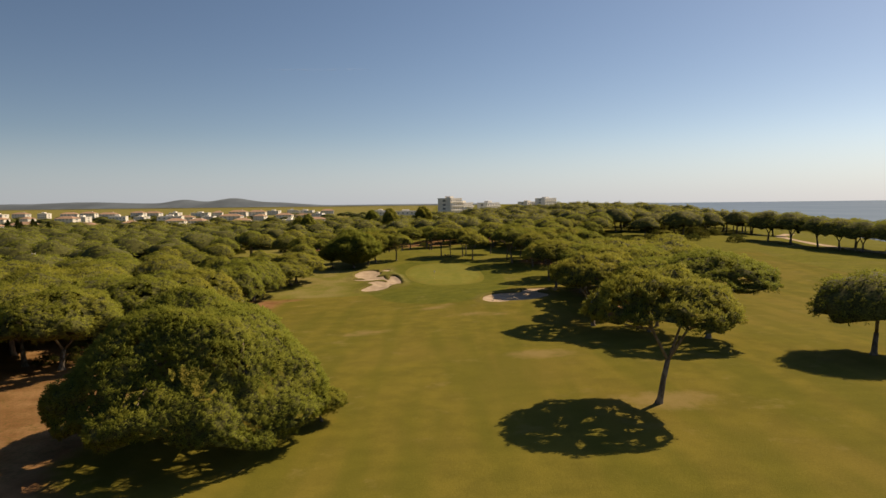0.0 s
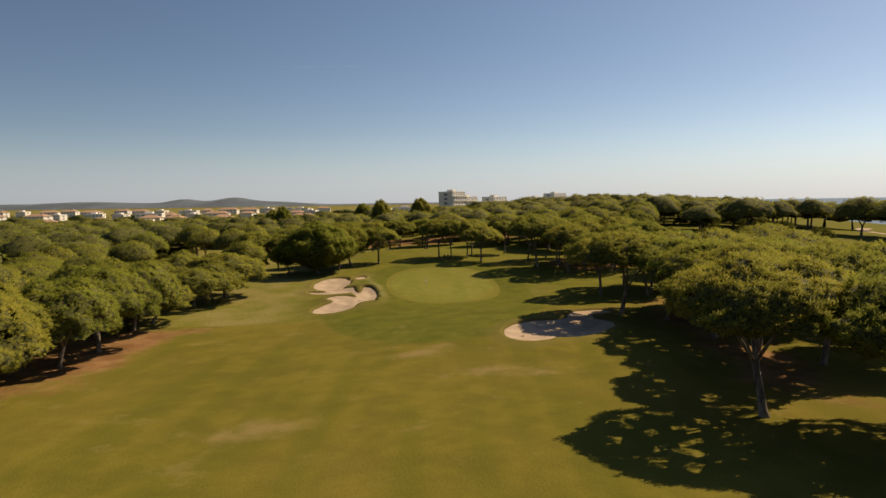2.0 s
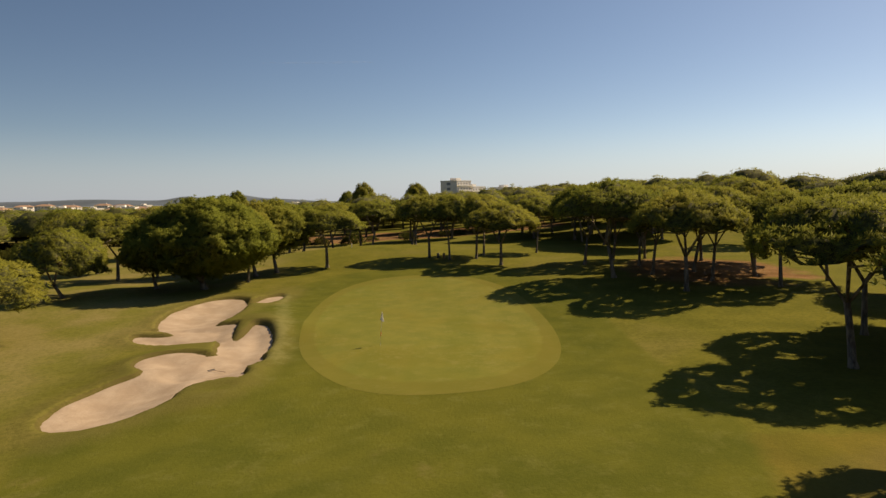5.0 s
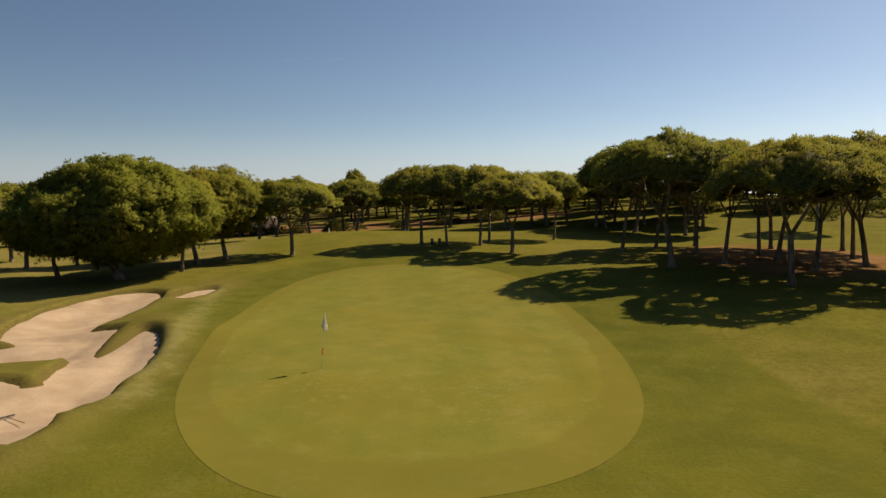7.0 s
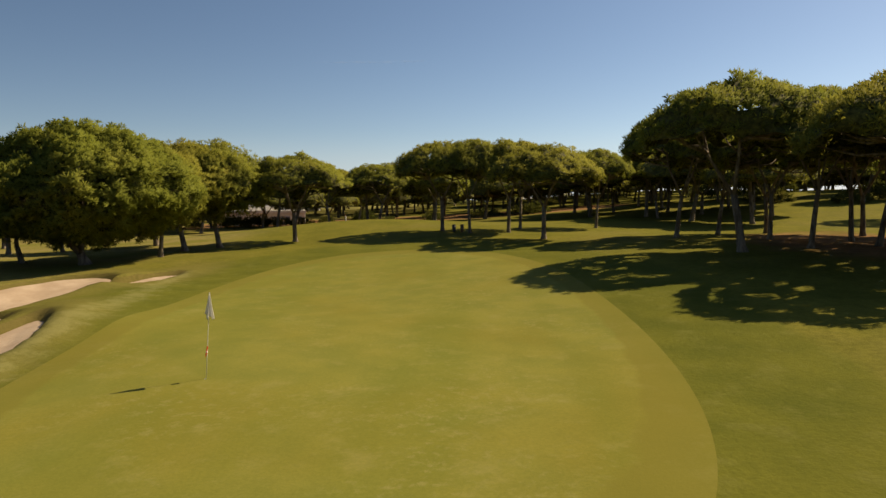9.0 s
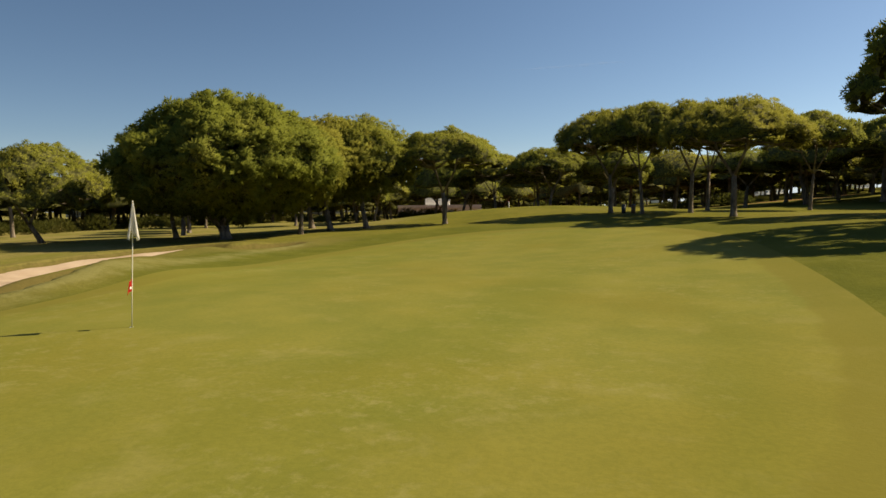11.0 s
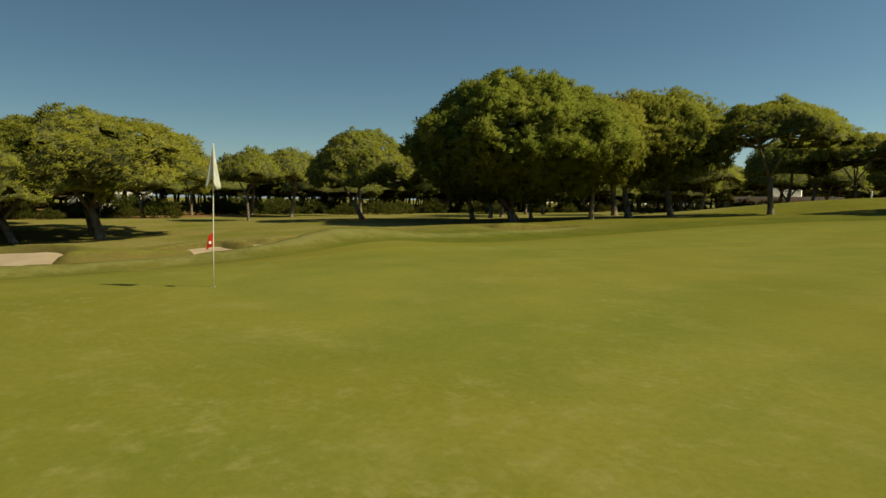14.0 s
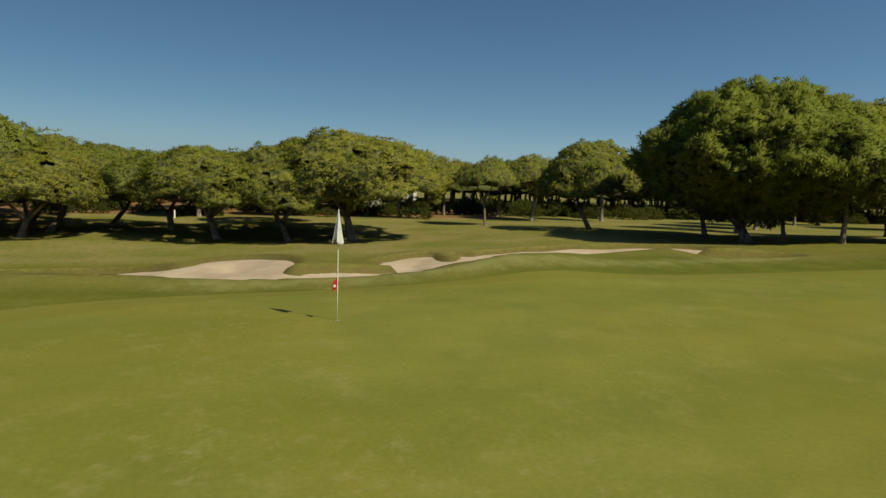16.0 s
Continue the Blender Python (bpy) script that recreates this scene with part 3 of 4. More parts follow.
def crown_mesh(name, r, h, base, level, sprays, size, blades, low=-0.12, flat=1.3, uneven=0.24, lumps=1.0, material=None):
    """A crown: a swelling canopy of twigs, hollow from below, carrying puffs of needles; it stands from base to h."""
    full = low <= -0.4
    mid = base + (h - base) * (0.42 if full else 0.0)
    tall = h - mid
    deep = mid - base if full else (h - base) * 0.5
    where = Vector((rnd(0, 90), rnd(0, 90), rnd(0, 90)))
    up = Vector((0, 0, 1))
    twigs = 0.80 if full else 0.12

    def canopy(d, inset=0.0):
        ring = Vector((d.x, d.y, 0))
        k = 1 + uneven * 0.55 * noise.noise(ring * 1.7 + where) * ring.length + uneven * 0.5 * noise.noise(d * 3.1 + where)
        rise = 1 + (0.10 if full else 0.16) * noise.noise(ring * 2.2 + where * 0.5)
        if d.z > 0:
            z = d.z ** flat * rise * tall
        elif full:
            z = d.z * deep * (1 + 0.4 * noise.noise(ring * 2.6 + where))
        else:
            z = d.z * deep
        if not full:
            z += tall * 0.30 * noise.noise(ring * 2.4 + where * 0.7) * ring.length_squared
        p = Vector((d.x * r * k, d.y * r * k, mid + z))
        billow = 0.0
        for wave, deepness in ((2.4, 0.50), (1.15, 0.42)):
            n = noise.noise((p + where * 3) * (1.0 / wave))
            billow += deepness * (0.45 - 1.7 * abs(n))
        out = (d * 0.7 + up * 0.5).normalized() if d.z > -0.2 else d
        return p + out * (billow * lumps - inset)

    ball, tris = ico(level)
    if not full:
        # an umbrella is open from below
        tris = [f for f in tris if max(ball[i].z for i in f) > low]
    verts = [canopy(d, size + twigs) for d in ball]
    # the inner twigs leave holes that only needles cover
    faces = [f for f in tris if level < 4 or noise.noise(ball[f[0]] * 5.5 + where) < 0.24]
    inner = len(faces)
    co, fa = np.array([v[:] for v in verts]), np.array(tris)
    cross = np.cross(co[fa[:, 1]] - co[fa[:, 0]], co[fa[:, 2]] - co[fa[:, 0]])
    no = np.zeros_like(co)
    for k in range(3):
        np.add.at(no, fa[:, k], cross)
    no /= np.linalg.norm(no, axis=1, keepdims=True) + 1e-9
    normals = [Vector(n) for n in no]
    # puffs stand on the canopy in proportion to its area, few on the hidden underside
    weight = np.linalg.norm(cross, axis=1) * np.where(no[fa[:, 0], 2] < -0.5, 0.7, 1.0)
    for f in random.choices(range(len(fa)), weights=weight.tolist(), k=sprays):
        u, v = sorted((random.random(), random.random()))
        i, j, k = tris[f]
        at = canopy((ball[i] * u + ball[j] * (v - u) + ball[k] * (1 - v)).normalized(), size)
        n = normals[i] * u + normals[j] * (v - u) + normals[k] * (1 - v)
        way = (n * 0.8 + up * 0.55 + Vector((rnd(-0.35, 0.35), rnd(-0.35, 0.35), rnd(-0.2, 0.2)))).normalized()
        spray(at + n * rnd(-twigs - size * 0.5, size * 0.4), way, size * rnd(0.7, 1.3), blades, n, verts, faces, normals)
    centres = [(canopy(d) - d * 0.5, 0.5, d) for d in dome_points(44, low)]
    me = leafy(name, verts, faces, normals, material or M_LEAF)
    # the inner shell takes the twig colour with the crown's shade painted in
    me.materials.append(M_SHADED_TWIG)
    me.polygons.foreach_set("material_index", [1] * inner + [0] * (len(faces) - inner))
    return me, centres


def trunk_mesh(name, h, base, r, width, centres, limbs, lean, sides=8, forks=1):
    pieces = []
    top = base + (h - base) * 0.35
    bend = Vector((rnd(-lean, lean), rnd(-lean, lean), 0))
    fork = base * (rnd(0.62, 0.8) if forks == 1 else rnd(0.42, 0.58))
    stem = [Vector((0, 0, -0.25)), Vector((0, 0, 0.05)), bend * 0.15 + Vector((0, 0, 0.35)), bend * 0.5 + Vector((0, 0, fork * 0.55)), bend + Vector((0, 0, fork))]
    pieces.append(tube(stem, [width * 1.65, width * 1.45, width * 1.08, width * 0.92, width * 0.82], sides))
    heads = []
    for i in range(forks):
        a = 6.28 * i / forks + rnd(-0.4, 0.4)
        spread = (0.0 if forks == 1 else r * 0.34)
        head = bend * 1.2 + Vector((math.cos(a) * spread, math.sin(a) * spread, top))
        mid = stem[-1].lerp(head, 0.5) + Vector((math.cos(a), math.sin(a), 0)) * spread * 0.25
        pieces.append(tube([stem[-1] - Vector((0, 0, 0.1)), mid, head], [width * 0.8 / forks ** 0.4, width * 0.6 / forks ** 0.4, width * 0.35], sides - 1))
        heads.append((mid, head))
    low = sorted(centres, key=lambda q: q[0].z)
    pick = low[: max(limbs * 2, 1)]
    random.shuffle(pick)
    for c, cr, d in pick[:limbs]:
        mid, head = min(heads, key=lambda m: (m[0] - c).length)
        start = mid.lerp(head, rnd(0.0, 0.7))
        end = c.copy()
        knee = start.lerp(end, 0.45) + Vector((0, 0, -0.08 * (end - start).length))
        pieces.append(tube([start, knee, end], [width * 0.40, width * 0.28, width * 0.12], 5))
    v, f = merge(pieces)
    return mesh(name, v, f, M_BARK, True)


def pine(label, r, h, base, level, sprays, size, blades, width, limbs, low=-0.12, flat=1.3, lean=0.4, forks=1, uneven=0.24, lumps=1.0):
    root = thing("pine_tree", label, "tree")
    crown, centres = crown_mesh("crown", r, h, base, level, sprays, size, blades, low, flat, uneven, lumps)
    child("trunk", trunk_mesh("trunk", h, base, r, width, centres, limbs, lean, forks=forks), root)
    child("crown", crown, root)
    return root


UMBRELLA = "stone pine with an umbrella crown and bare grey trunk"
FULL = "stone pine with a low full umbrella crown"
random.seed(11)
near = [pine(UMBRELLA, 4.5, 8.0, 5.5, 4, 2500, 0.25, 8, 0.19, 16, -0.12, 1.15, 0.5, 3),
        pine(UMBRELLA, 4.5, 8.0, 5.3, 4, 2500, 0.25, 8, 0.19, 16, -0.15, 1.30, 0.6, 2, 0.30),
        pine(UMBRELLA, 4.5, 8.0, 5.7, 4, 2500, 0.25, 8, 0.17, 16, -0.10, 1.20, 0.5, 4)]
middle = [pine(UMBRELLA, 4.5, 8.0, 4.9, 3, 950, 0.36, 5, 0.20, 8, -0.12, 1.20),
          pine(UMBRELLA, 4.5, 8.0, 5.1, 3, 950, 0.36, 5, 0.19, 8, -0.10, 1.35, 0.6, 2, 0.30),
          pine(UMBRELLA, 4.5, 8.0, 4.7, 3, 950, 0.36, 5, 0.21, 8, -0.15, 1.10)]
bushy = [pine(FULL, 4.5, 8.0, 4.0, 4, 2600, 0.25, 8, 0.20, 16, -0.20, 0.95, 0.5, 3, 0.28),
         pine(FULL, 4.5, 8.0, 3.7, 4, 2600, 0.25, 8, 0.20, 16, -0.22, 1.05, 0.6, 2, 0.32)]
bushy_far = pine(FULL, 4.5, 8.0, 4.5, 3, 1100, 0.32, 5, 0.20, 8, -0.20, 1.0, 0.5, 2, 0.30)
broad = pine("broad low stone pine with a wide dense crown", 8.5, 10.0, 2.9, 5, 13000, 0.24, 8, 0.40, 24, -0.12, 1.6, 0.5, 2, 0.22, 0.75)
FAR = []
for k, (lo, fl) in enumerate(((4.1, 1.4), (3.7, 1.2), (4.4, 1.6), (3.4, 1.3), (3.2, 1.2))):
    crown, centres = crown_mesh("far_crown", 4.5, 8.0, lo, 3, 240 if k < 3 else 130, 0.50 if k < 3 else 0.70, 4, -0.12, fl, 0.26, 1.15)
    stem = trunk_mesh("far_trunk", 8.0, lo, 4.5, 0.2, centres, 2, 0.4, 5)
    both = []
    for m in (crown, stem):
        co, no = np.empty(len(m.vertices) * 3), np.zeros((len(m.vertices), 3))
        m.vertices.foreach_get("co", co)
        for loop, cn in zip(m.loops, m.corner_normals):
            no[loop.vertex_index] = cn.vector
        both.append((co.reshape(-1, 3), [tuple(p.vertices) for p in m.polygons], no, [p.material_index if m is crown else 2 for p in m.polygons]))
        bpy.data.meshes.remove(m)
    FAR.append(both)
big_round = pine("large round pine with a full crown to the ground", 6.8, 10.5, 1.9, 5, 14000, 0.34, 10, 0.33, 14, -0.75, 1.0, 0.3, 2, 0.30, 1.8)
round_pine = pine("round bushy pine with a short dark trunk", 4.5, 9.0, 2.4, 4, 4800, 0.30, 9, 0.24, 10, -0.6, 1.0, 0.4, 1, 0.30, 1.25)
SIZES = {ob.name: (4.5, 8.0) for ob in near + middle + bushy + [bushy_far]}
SIZES[big_round.name], SIZES[round_pine.name], SIZES[broad.name] = (6.8, 10.5), (4.5, 9.0), (8.5, 10.0)
USED = set()


def plant(ob, x, y, h, r, group="", label=""):
    """One tree at a place with its height and crown radius; the first use takes the original."""
    r0, h0 = SIZES[ob.name]
    m = Matrix.Translation((x, y, ground_at(x, y) - 0.05)) @ Matrix.Rotation(rnd(0, 6.28), 4, "Z") @ Matrix.Diagonal((r / r0, r / r0, h / h0, 1))
    if ob.name in USED:
        made = copy_thing(ob, m @ Matrix.Diagonal((1 / ob.scale[0], 1 / ob.scale[1], 1 / ob.scale[2], 1)))
    else:
        USED.add(ob.name)
        ob.matrix_basis = m
        made = ob
    return tagged(made, label, group=group)


def belt(rows, kinds, group, label=""):
    for i, (x, y, h, r) in enumerate(rows):
        plant(kinds[i % len(kinds)], x, y, h, r, group, label)


plant(big_round, -22.2, 29.0, 9.7, 7.0)
# the two lone pines on the fairway and those by the sand
belt([(19.9, -96.8, 11.2, 5.9), (33.8, -72.8, 10.6, 7.2), (25.2, -8.6, 8.8, 5.3), (23.8, -24.4, 9.7, 6.2)], near, "pines by the fairway")
plant(round_pine, -8.2, -97.8, 3.0, 2.0, "pines by the fairway", "young bushy pine beside the broad one")
# between fairway and green on the sunny side
belt([(22.6, -61.5, 9.8, 6.0), (28.5, -67.5, 9.4, 6.0), (27.0, -51.5, 9.2, 5.8), (33.5, -48.8, 9.6, 5.8), (30.4, -21.4, 8.6, 5.0), (27.9, -28.3, 9.0, 5.4), (33.4, -31.0, 9.0, 5.6), (29.2, -38.0, 9.4, 6.2), (30.5, -44.0, 9.6, 6.2), (32.0, -8.0, 8.8, 5.0), (30.5, -1.0, 9.6, 4.6), (30.5, -64.0, 9.2, 5.4)], near, "pines by the fairway")
# stand behind the green
belt([(20.6, 22.0, 9.3, 5.3), (24.8, 14.0, 8.6, 4.7), (24.6, 22.9, 8.7, 4.0), (20.3, 34.5, 9.2, 3.9), (29.1, 40.6, 8.6, 4.0), (30.8, 30.8, 8.8, 4.2), (34.6, 22.6, 9.2, 4.4), (25.8, 31.5, 8.8, 3.8), (28.8, 18.6, 8.6, 4.2), (29.6, 25.4, 8.8, 4.2), (33.4, 15.2, 8.4, 4.0), (37.4, 28.8, 9.0, 4.4), (24.6, 38.6, 8.6, 3.8), (34.8, 37.0, 8.8, 4.4), (40.0, 19.6, 8.6, 4.2)], near, "pines behind the green")
belt([(40.2, 34.9, 9.0, 4.2), (17.0, 52.0, 7.8, 3.6), (1.8, 48.0, 8.6, 4.4), (4.6, 45.0, 8.4, 3.8), (8.1, 44.8, 8.4, 3.8), (9.3, 49.0, 8.3, 3.8), (10.8, 37.5, 7.5, 4.4), (26.4, 66.0, 8.4, 4.2), (47.6, 52.5, 9.0, 4.2)], near[1:], "pines behind the green")
# round pines beside the big one
belt([(-18.7, 33.0, 8.2, 3.2), (-19.3, 38.2, 9.0, 4.3), (-17.4, 40.8, 9.1, 4.4), (-25.4, 44.9, 9.7, 4.8), (-28.2, 30.6, 6.6, 3.8)], [round_pine], "round pines")
belt([(-28.0, 98.0, 8.0, 5.2), (-35.5, 102.0, 8.2, 5.2), (-44.0, 98.5, 8.0, 5.4), (-52.0, 102.0, 8.2, 5.2), (-24.0, 105.0, 8.0, 5.0)], [bushy_far], "pines behind the green")
belt([(-11.6, 44.2, 7.9, 4.9), (-38.4, 42.2, 8.6, 5.0), (-33.6, 43.0, 7.6, 4.2)], near, "round pines")
belt([(-9.0, 73.0, 7.9, 4.8), (-1.5, 75.0, 8.2, 4.8), (-16.0, 74.0, 8.0, 4.8), (-22.0, 77.0, 8.4, 5.0)], near, "pines behind the green")
# island of pines across the next fairway
belt([(-33.0, 5.4, 7.3, 6.4), (-33.0, 1.0, 6.5, 4.8), (-34.6, -3.6, 5.9, 5.6), (-45.5, -12.0, 6.4, 5.4), (-40.0, 6.4, 7.0, 5.2), (-42.6, 1.0, 6.6, 5.0), (-40.5, -7.0, 5.8, 5.4), (-48.3, -18.5, 6.5, 5.0), (-55.3, -20.7, 6.5, 4.4), (-35.6, 25.2, 7.2, 4.3), (-50.0, 1.0, 6.8, 4.6)], bushy, "pines across the next fairway")
belt([(-62.0, 3.0, 6.6, 4.8), (-68.0, 12.5, 7.2, 5.0), (-66.0, -8.0, 6.8, 4.8), (-76.0, 6.0, 7.4, 5.4), (-60.0, 15.0, 6.6, 4.4), (-78.0, -6.0, 7.4, 5.4), (-70.0, 30.5, 7.6, 5.0)], middle, "pines across the next fairway")
belt([(-58.6, -6.3, 7.2, 4.8), (-45.5, 19.8, 6.4, 2.8), (-60.0, 31.0, 7.8, 4.6), (-62.0, 41.7, 9.0, 4.6), (-71.1, 23.4, 7.6, 3.6), (-45.9, 51.1, 9.0, 4.6), (-62.9, 73.1, 9.6, 4.6), (-55.5, 60.8, 8.8, 4.6), (-65.1, 79.7, 9.0, 6.0)], middle, "pines across the next fairway")
# the wood's edge along the fairway
belt([(-17.4, -100.2, 11.2, 10.2)], [broad], "pines at the wood's edge")
belt([(-34.5, -38.5, 8.6, 5.6), (-40.0, -15.0, 6.3, 5.6), (-38.0, -44.0, 8.6, 6.0), (-34.4, -51.0, 8.8, 5.8), (-38.5, -24.0, 8.8, 6.0), (-38.0, -63.0, 9.2, 6.8), (-41.0, -78.0, 9.2, 6.8), (-44.0, -98.0, 9.4, 6.8), (-34.6, -31.0, 9.0, 6.0), (-35.6, -15.6, 6.0, 5.0), (-36.0, -20.0, 8.6, 5.8), (-36.0, -57.0, 8.8, 6.2)], bushy, "pines at the wood's edge")


def wood(x0, x1, y0, y1, gap, kinds, h, r, keep, group, seed):
    random.seed(seed)
    n = 0
    for i in range(int((x1 - x0) / gap) + 1):
        for j in range(int((y1 - y0) / gap) + 1):
            x, y = x0 + i * gap + (j % 2) * gap / 2 + rnd(-0.28, 0.28) * gap, y0 + j * gap + rnd(-0.28, 0.28) * gap
            hh, rr = h * rnd(0.86, 1.12), r * rnd(0.85, 1.15)
            pick = random.choice(kinds)
            if keep(x, y):
                plant(pick, x, y, hh, rr, group)
                n += 1
    return n


def far_wood(x0, x1, y0, y1, gap, h, r, keep, label, seed, kinds=slice(0, 3)):
    """Trees too many to count, joined into one mesh."""
    random.seed(seed)
    parts_ = ([], [], []), ([], [], [])
    count = [0, 0]
    looks = [], []
    for i in range(int((x1 - x0) / gap) + 1):
        for j in range(int((y1 - y0) / gap) + 1):
            x, y = x0 + i * gap + (j % 2) * gap / 2 + rnd(-0.3, 0.3) * gap, y0 + j * gap + rnd(-0.3, 0.3) * gap
            hh, rr, a = h * rnd(0.82, 1.15) / 8.0, r * rnd(0.85, 1.15) / 4.5, rnd(0, 6.28)
            pick = random.choice(FAR[kinds])
            if not keep(x, y):
                continue
            turn = np.array([[math.cos(a) * rr, -math.sin(a) * rr, 0], [math.sin(a) * rr, math.cos(a) * rr, 0], [0, 0, hh]])
            for k in (0, 1):
                co, faces, no, tints = pick[k]
                spin = turn / np.array([rr, rr, hh])[:, None]
                parts_[k][2].append(no @ spin.T)
                parts_[k][0].append(co @ turn.T + np.array([x, y, ground_at(x, y) - 0.05]))
                parts_[k][1].append((count[k], faces))
                looks[k].extend(tints)
                count[k] += len(co)
    co = np.concatenate(parts_[0][0] + parts_[1][0])
    faces = [tuple(v + n for v in f) for n, fs in parts_[0][1] for f in fs]
    faces += [tuple(v + n + count[0] for v in f) for n, fs in parts_[1][1] for f in fs]
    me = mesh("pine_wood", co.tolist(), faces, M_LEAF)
    me.materials.append(M_SHADED_TWIG)
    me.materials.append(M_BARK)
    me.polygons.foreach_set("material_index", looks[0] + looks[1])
    me.polygons.foreach_set("use_smooth", [True] * len(faces))
    me.normals_split_custom_set_from_vertices(np.concatenate(parts_[0][2] + parts_[1][2]).tolist())
    tagged(new("pine_wood", me), label, "trees", kind="stuff")


# the dense wood on the far side of the dirt track
wood(-84, -44, -150, -24, 9.2, middle, 8.8, 7.2, lambda x, y: x < -45 and y < -26 - 0.1 * (x + 45), "pines of the dense wood", 21)
far_wood(-240, -90, -140, -16, 12.5, 9.0, 8.6, lambda x, y: True, "dense stone pine wood on reddish soil", 22)
far_wood(-230, -74, 0, 190, 11.6, 8.4, 7.6, lambda x, y: x < -76 - 6 * (y < 40) and y > -10 and math.hypot(x + 106, y - 22) > 11, "stone pine wood beyond the next fairway", 23)
far_wood(-75, 15, 85, 190, 12.5, 9.2, 6.4, lambda x, y: y > 108 + 0.12 * abs(x) and not (-56 < x < -26 and y < 124), "stone pine wood behind the green", 24)
wood(33, 66, -62, 14, 9.0, middle, 8.8, 5.2, lambda x, y: x < 38 + 0.36 * (y + 65) and x > 37 - 4 * (y > -45), "pines by the fairway", 28)
wood(-50, 18, 79, 97, 12.5, middle, 8.6, 5.0, lambda x, y: True, "pines behind the green", 29)
wood(20, 60, 44, 100, 8.5, middle, 7.7, 5.0, lambda x, y: (x - 20) * 0.9 + (y - 44) > 19 and not (42 < x < 70 and y < 72), "pines on the rise", 25)
far_wood(20, 150, 70, 330, 12.0, 8.2, 6.6, lambda x, y: y > 64 + 0.5 * max(0, x - 50) and x < 112 + 0.2 * y and (y > 104 or x > 62), "stone pine wood on the rise towards the sea", 26)
far_wood(-260, 20, 195, 330, 17.0, 7.6, 9.0, lambda x, y: True, "stone pine wood towards the town", 27, slice(3, 5))
plant(bushy_far, 47, -83, 8.8, 6.4, "pines by the sea")
for x, y, h, r in [(113.0, 72.0, 10.2, 6.6), (117.0, 64.5, 10.4, 7.4), (122.0, 58.0, 9.8, 6.8), (124.0, 50.0, 9.6, 7.0), (127.0, 43.5, 9.4, 6.8), (131.0, 36.5, 9.8, 7.0), (136.0, 28.0, 9.6, 7.0), (140.0, 19.0, 9.4, 7.0), (134.0, 58.0, 9.4, 6.4), (137.5, 48.5, 9.6, 6.6), (141.5, 40.0, 9.2, 6.4), (146.0, 31.0, 9.4, 6.6), (120.0, 71.0, 9.6, 6.4), (129.0, 50.0, 9.0, 5.6)]:
    plant(bushy_far, x, y, h, r, "pines by the sea")


far_wood(-560, 160, 340, 900, 52.0, 6.5, 11.0, lambda x, y: x < 120, "scattered trees among the houses of the town", 30, slice(3, 5))


# taller dark trees that stand above the wood
belt([(-23.0, 172.0, 14.0, 4.2), (-62.0, 165.0, 13.0, 3.6), (-67.0, 168.0, 12.0, 3.4), (-8.0, 215.0, 13.0, 5.0), (-40.0, 250.0, 12.0, 4.5)], [round_pine], "tall dark trees", "tall dark rounded tree above the pine wood")


def poplar(x, y, h):
    root = thing("poplar_tree", "slim dark poplar beside the white houses", "tree", "poplars by the town")
    root.location = (x, y, ground_at(x, y) - 0.1)
    verts, faces = [], []
    for k in range(60):
        u = (k + 0.5) / 60
        wide = 0.16 * h * math.sin(math.pi * min(1.0, u * 0.9 + 0.12)) ** 0.7
        a = k * 2.4
        at = Vector((math.cos(a) * wide * 0.6, math.sin(a) * wide * 0.6, h * (0.12 + 0.86 * u)))
        for _ in range(9):
            v = Vector((random.gauss(0, 1), random.gauss(0, 1), random.gauss(0, 1.3))).normalized()
            tuft(at + v * wide * 0.4, (v * 0.5 + Vector((0, 0, 1))).normalized(), 0.9, 3, verts, faces)
    child("crown", mesh("crown", verts, faces, M_CYP), root)
    v, f = tube([(0, 0, -0.2), (0, 0, h * 0.5), (0, 0, h * 0.9)], [0.3, 0.2, 0.05], 6)
    child("trunk", mesh("trunk", v, f, M_BARK, True), root)


random.seed(51)
for k in range(6):
    poplar(-214 - 4.5 * k + rnd(-1, 1), 212 + rnd(-6, 6), rnd(9.5, 12.5))


def shrub_mesh(seed):
    random.seed(seed)
    verts, faces = [], []
    for d in dome_points(26, -0.1):
        c = Vector((d.x * 0.8, d.y * 0.8, 0.15 + max(0, d.z) * 0.62)) * rnd(0.7, 1.05)
        for _ in range(16):
            v = Vector((random.gauss(0, 1), random.gauss(0, 1), random.gauss(0, 1))).normalized()
            tuft(c + v * 0.16, (v + d * 0.5 + Vector((0, 0, 0.6))).normalized(), rnd(0.14, 0.24), 3, verts, faces)
    return mesh("shrub", verts, faces, M_SHRUB)


SHRUBS = [shrub_mesh(61), shrub_mesh(62)]
random.seed(63)
for k in range(150):
    if k >= 96:
        x, y, r = rnd(-84, -73), rnd(-6, 125), rnd(1.6, 3.0)
    elif k < 22:
        x, y, r = rnd(-62, 16), rnd(96, 106), rnd(1.4, 2.6)
    elif k < 54:
        x, y, r = rnd(-76, -58), rnd(-26, 24), rnd(1.2, 2.3)
    elif k < 66:
        x, y, r = rnd(-50, -36), rnd(-80, -30), rnd(0.8, 1.6)
    else:
        x, y, r = rnd(44, 104), rnd(62, 118), rnd(2.0, 3.4)
    ob = tagged(new("shrub", SHRUBS[k % 2]), "low dark evergreen shrub under the pines", "shrub", "shrubs under the pines")
    ob.matrix_basis = Matrix.LocRotScale((x, y, ground_at(x, y) - 0.05), Euler((0, 0, rnd(0, 6.28))), (r, r, r * rnd(0.7, 1.1)))


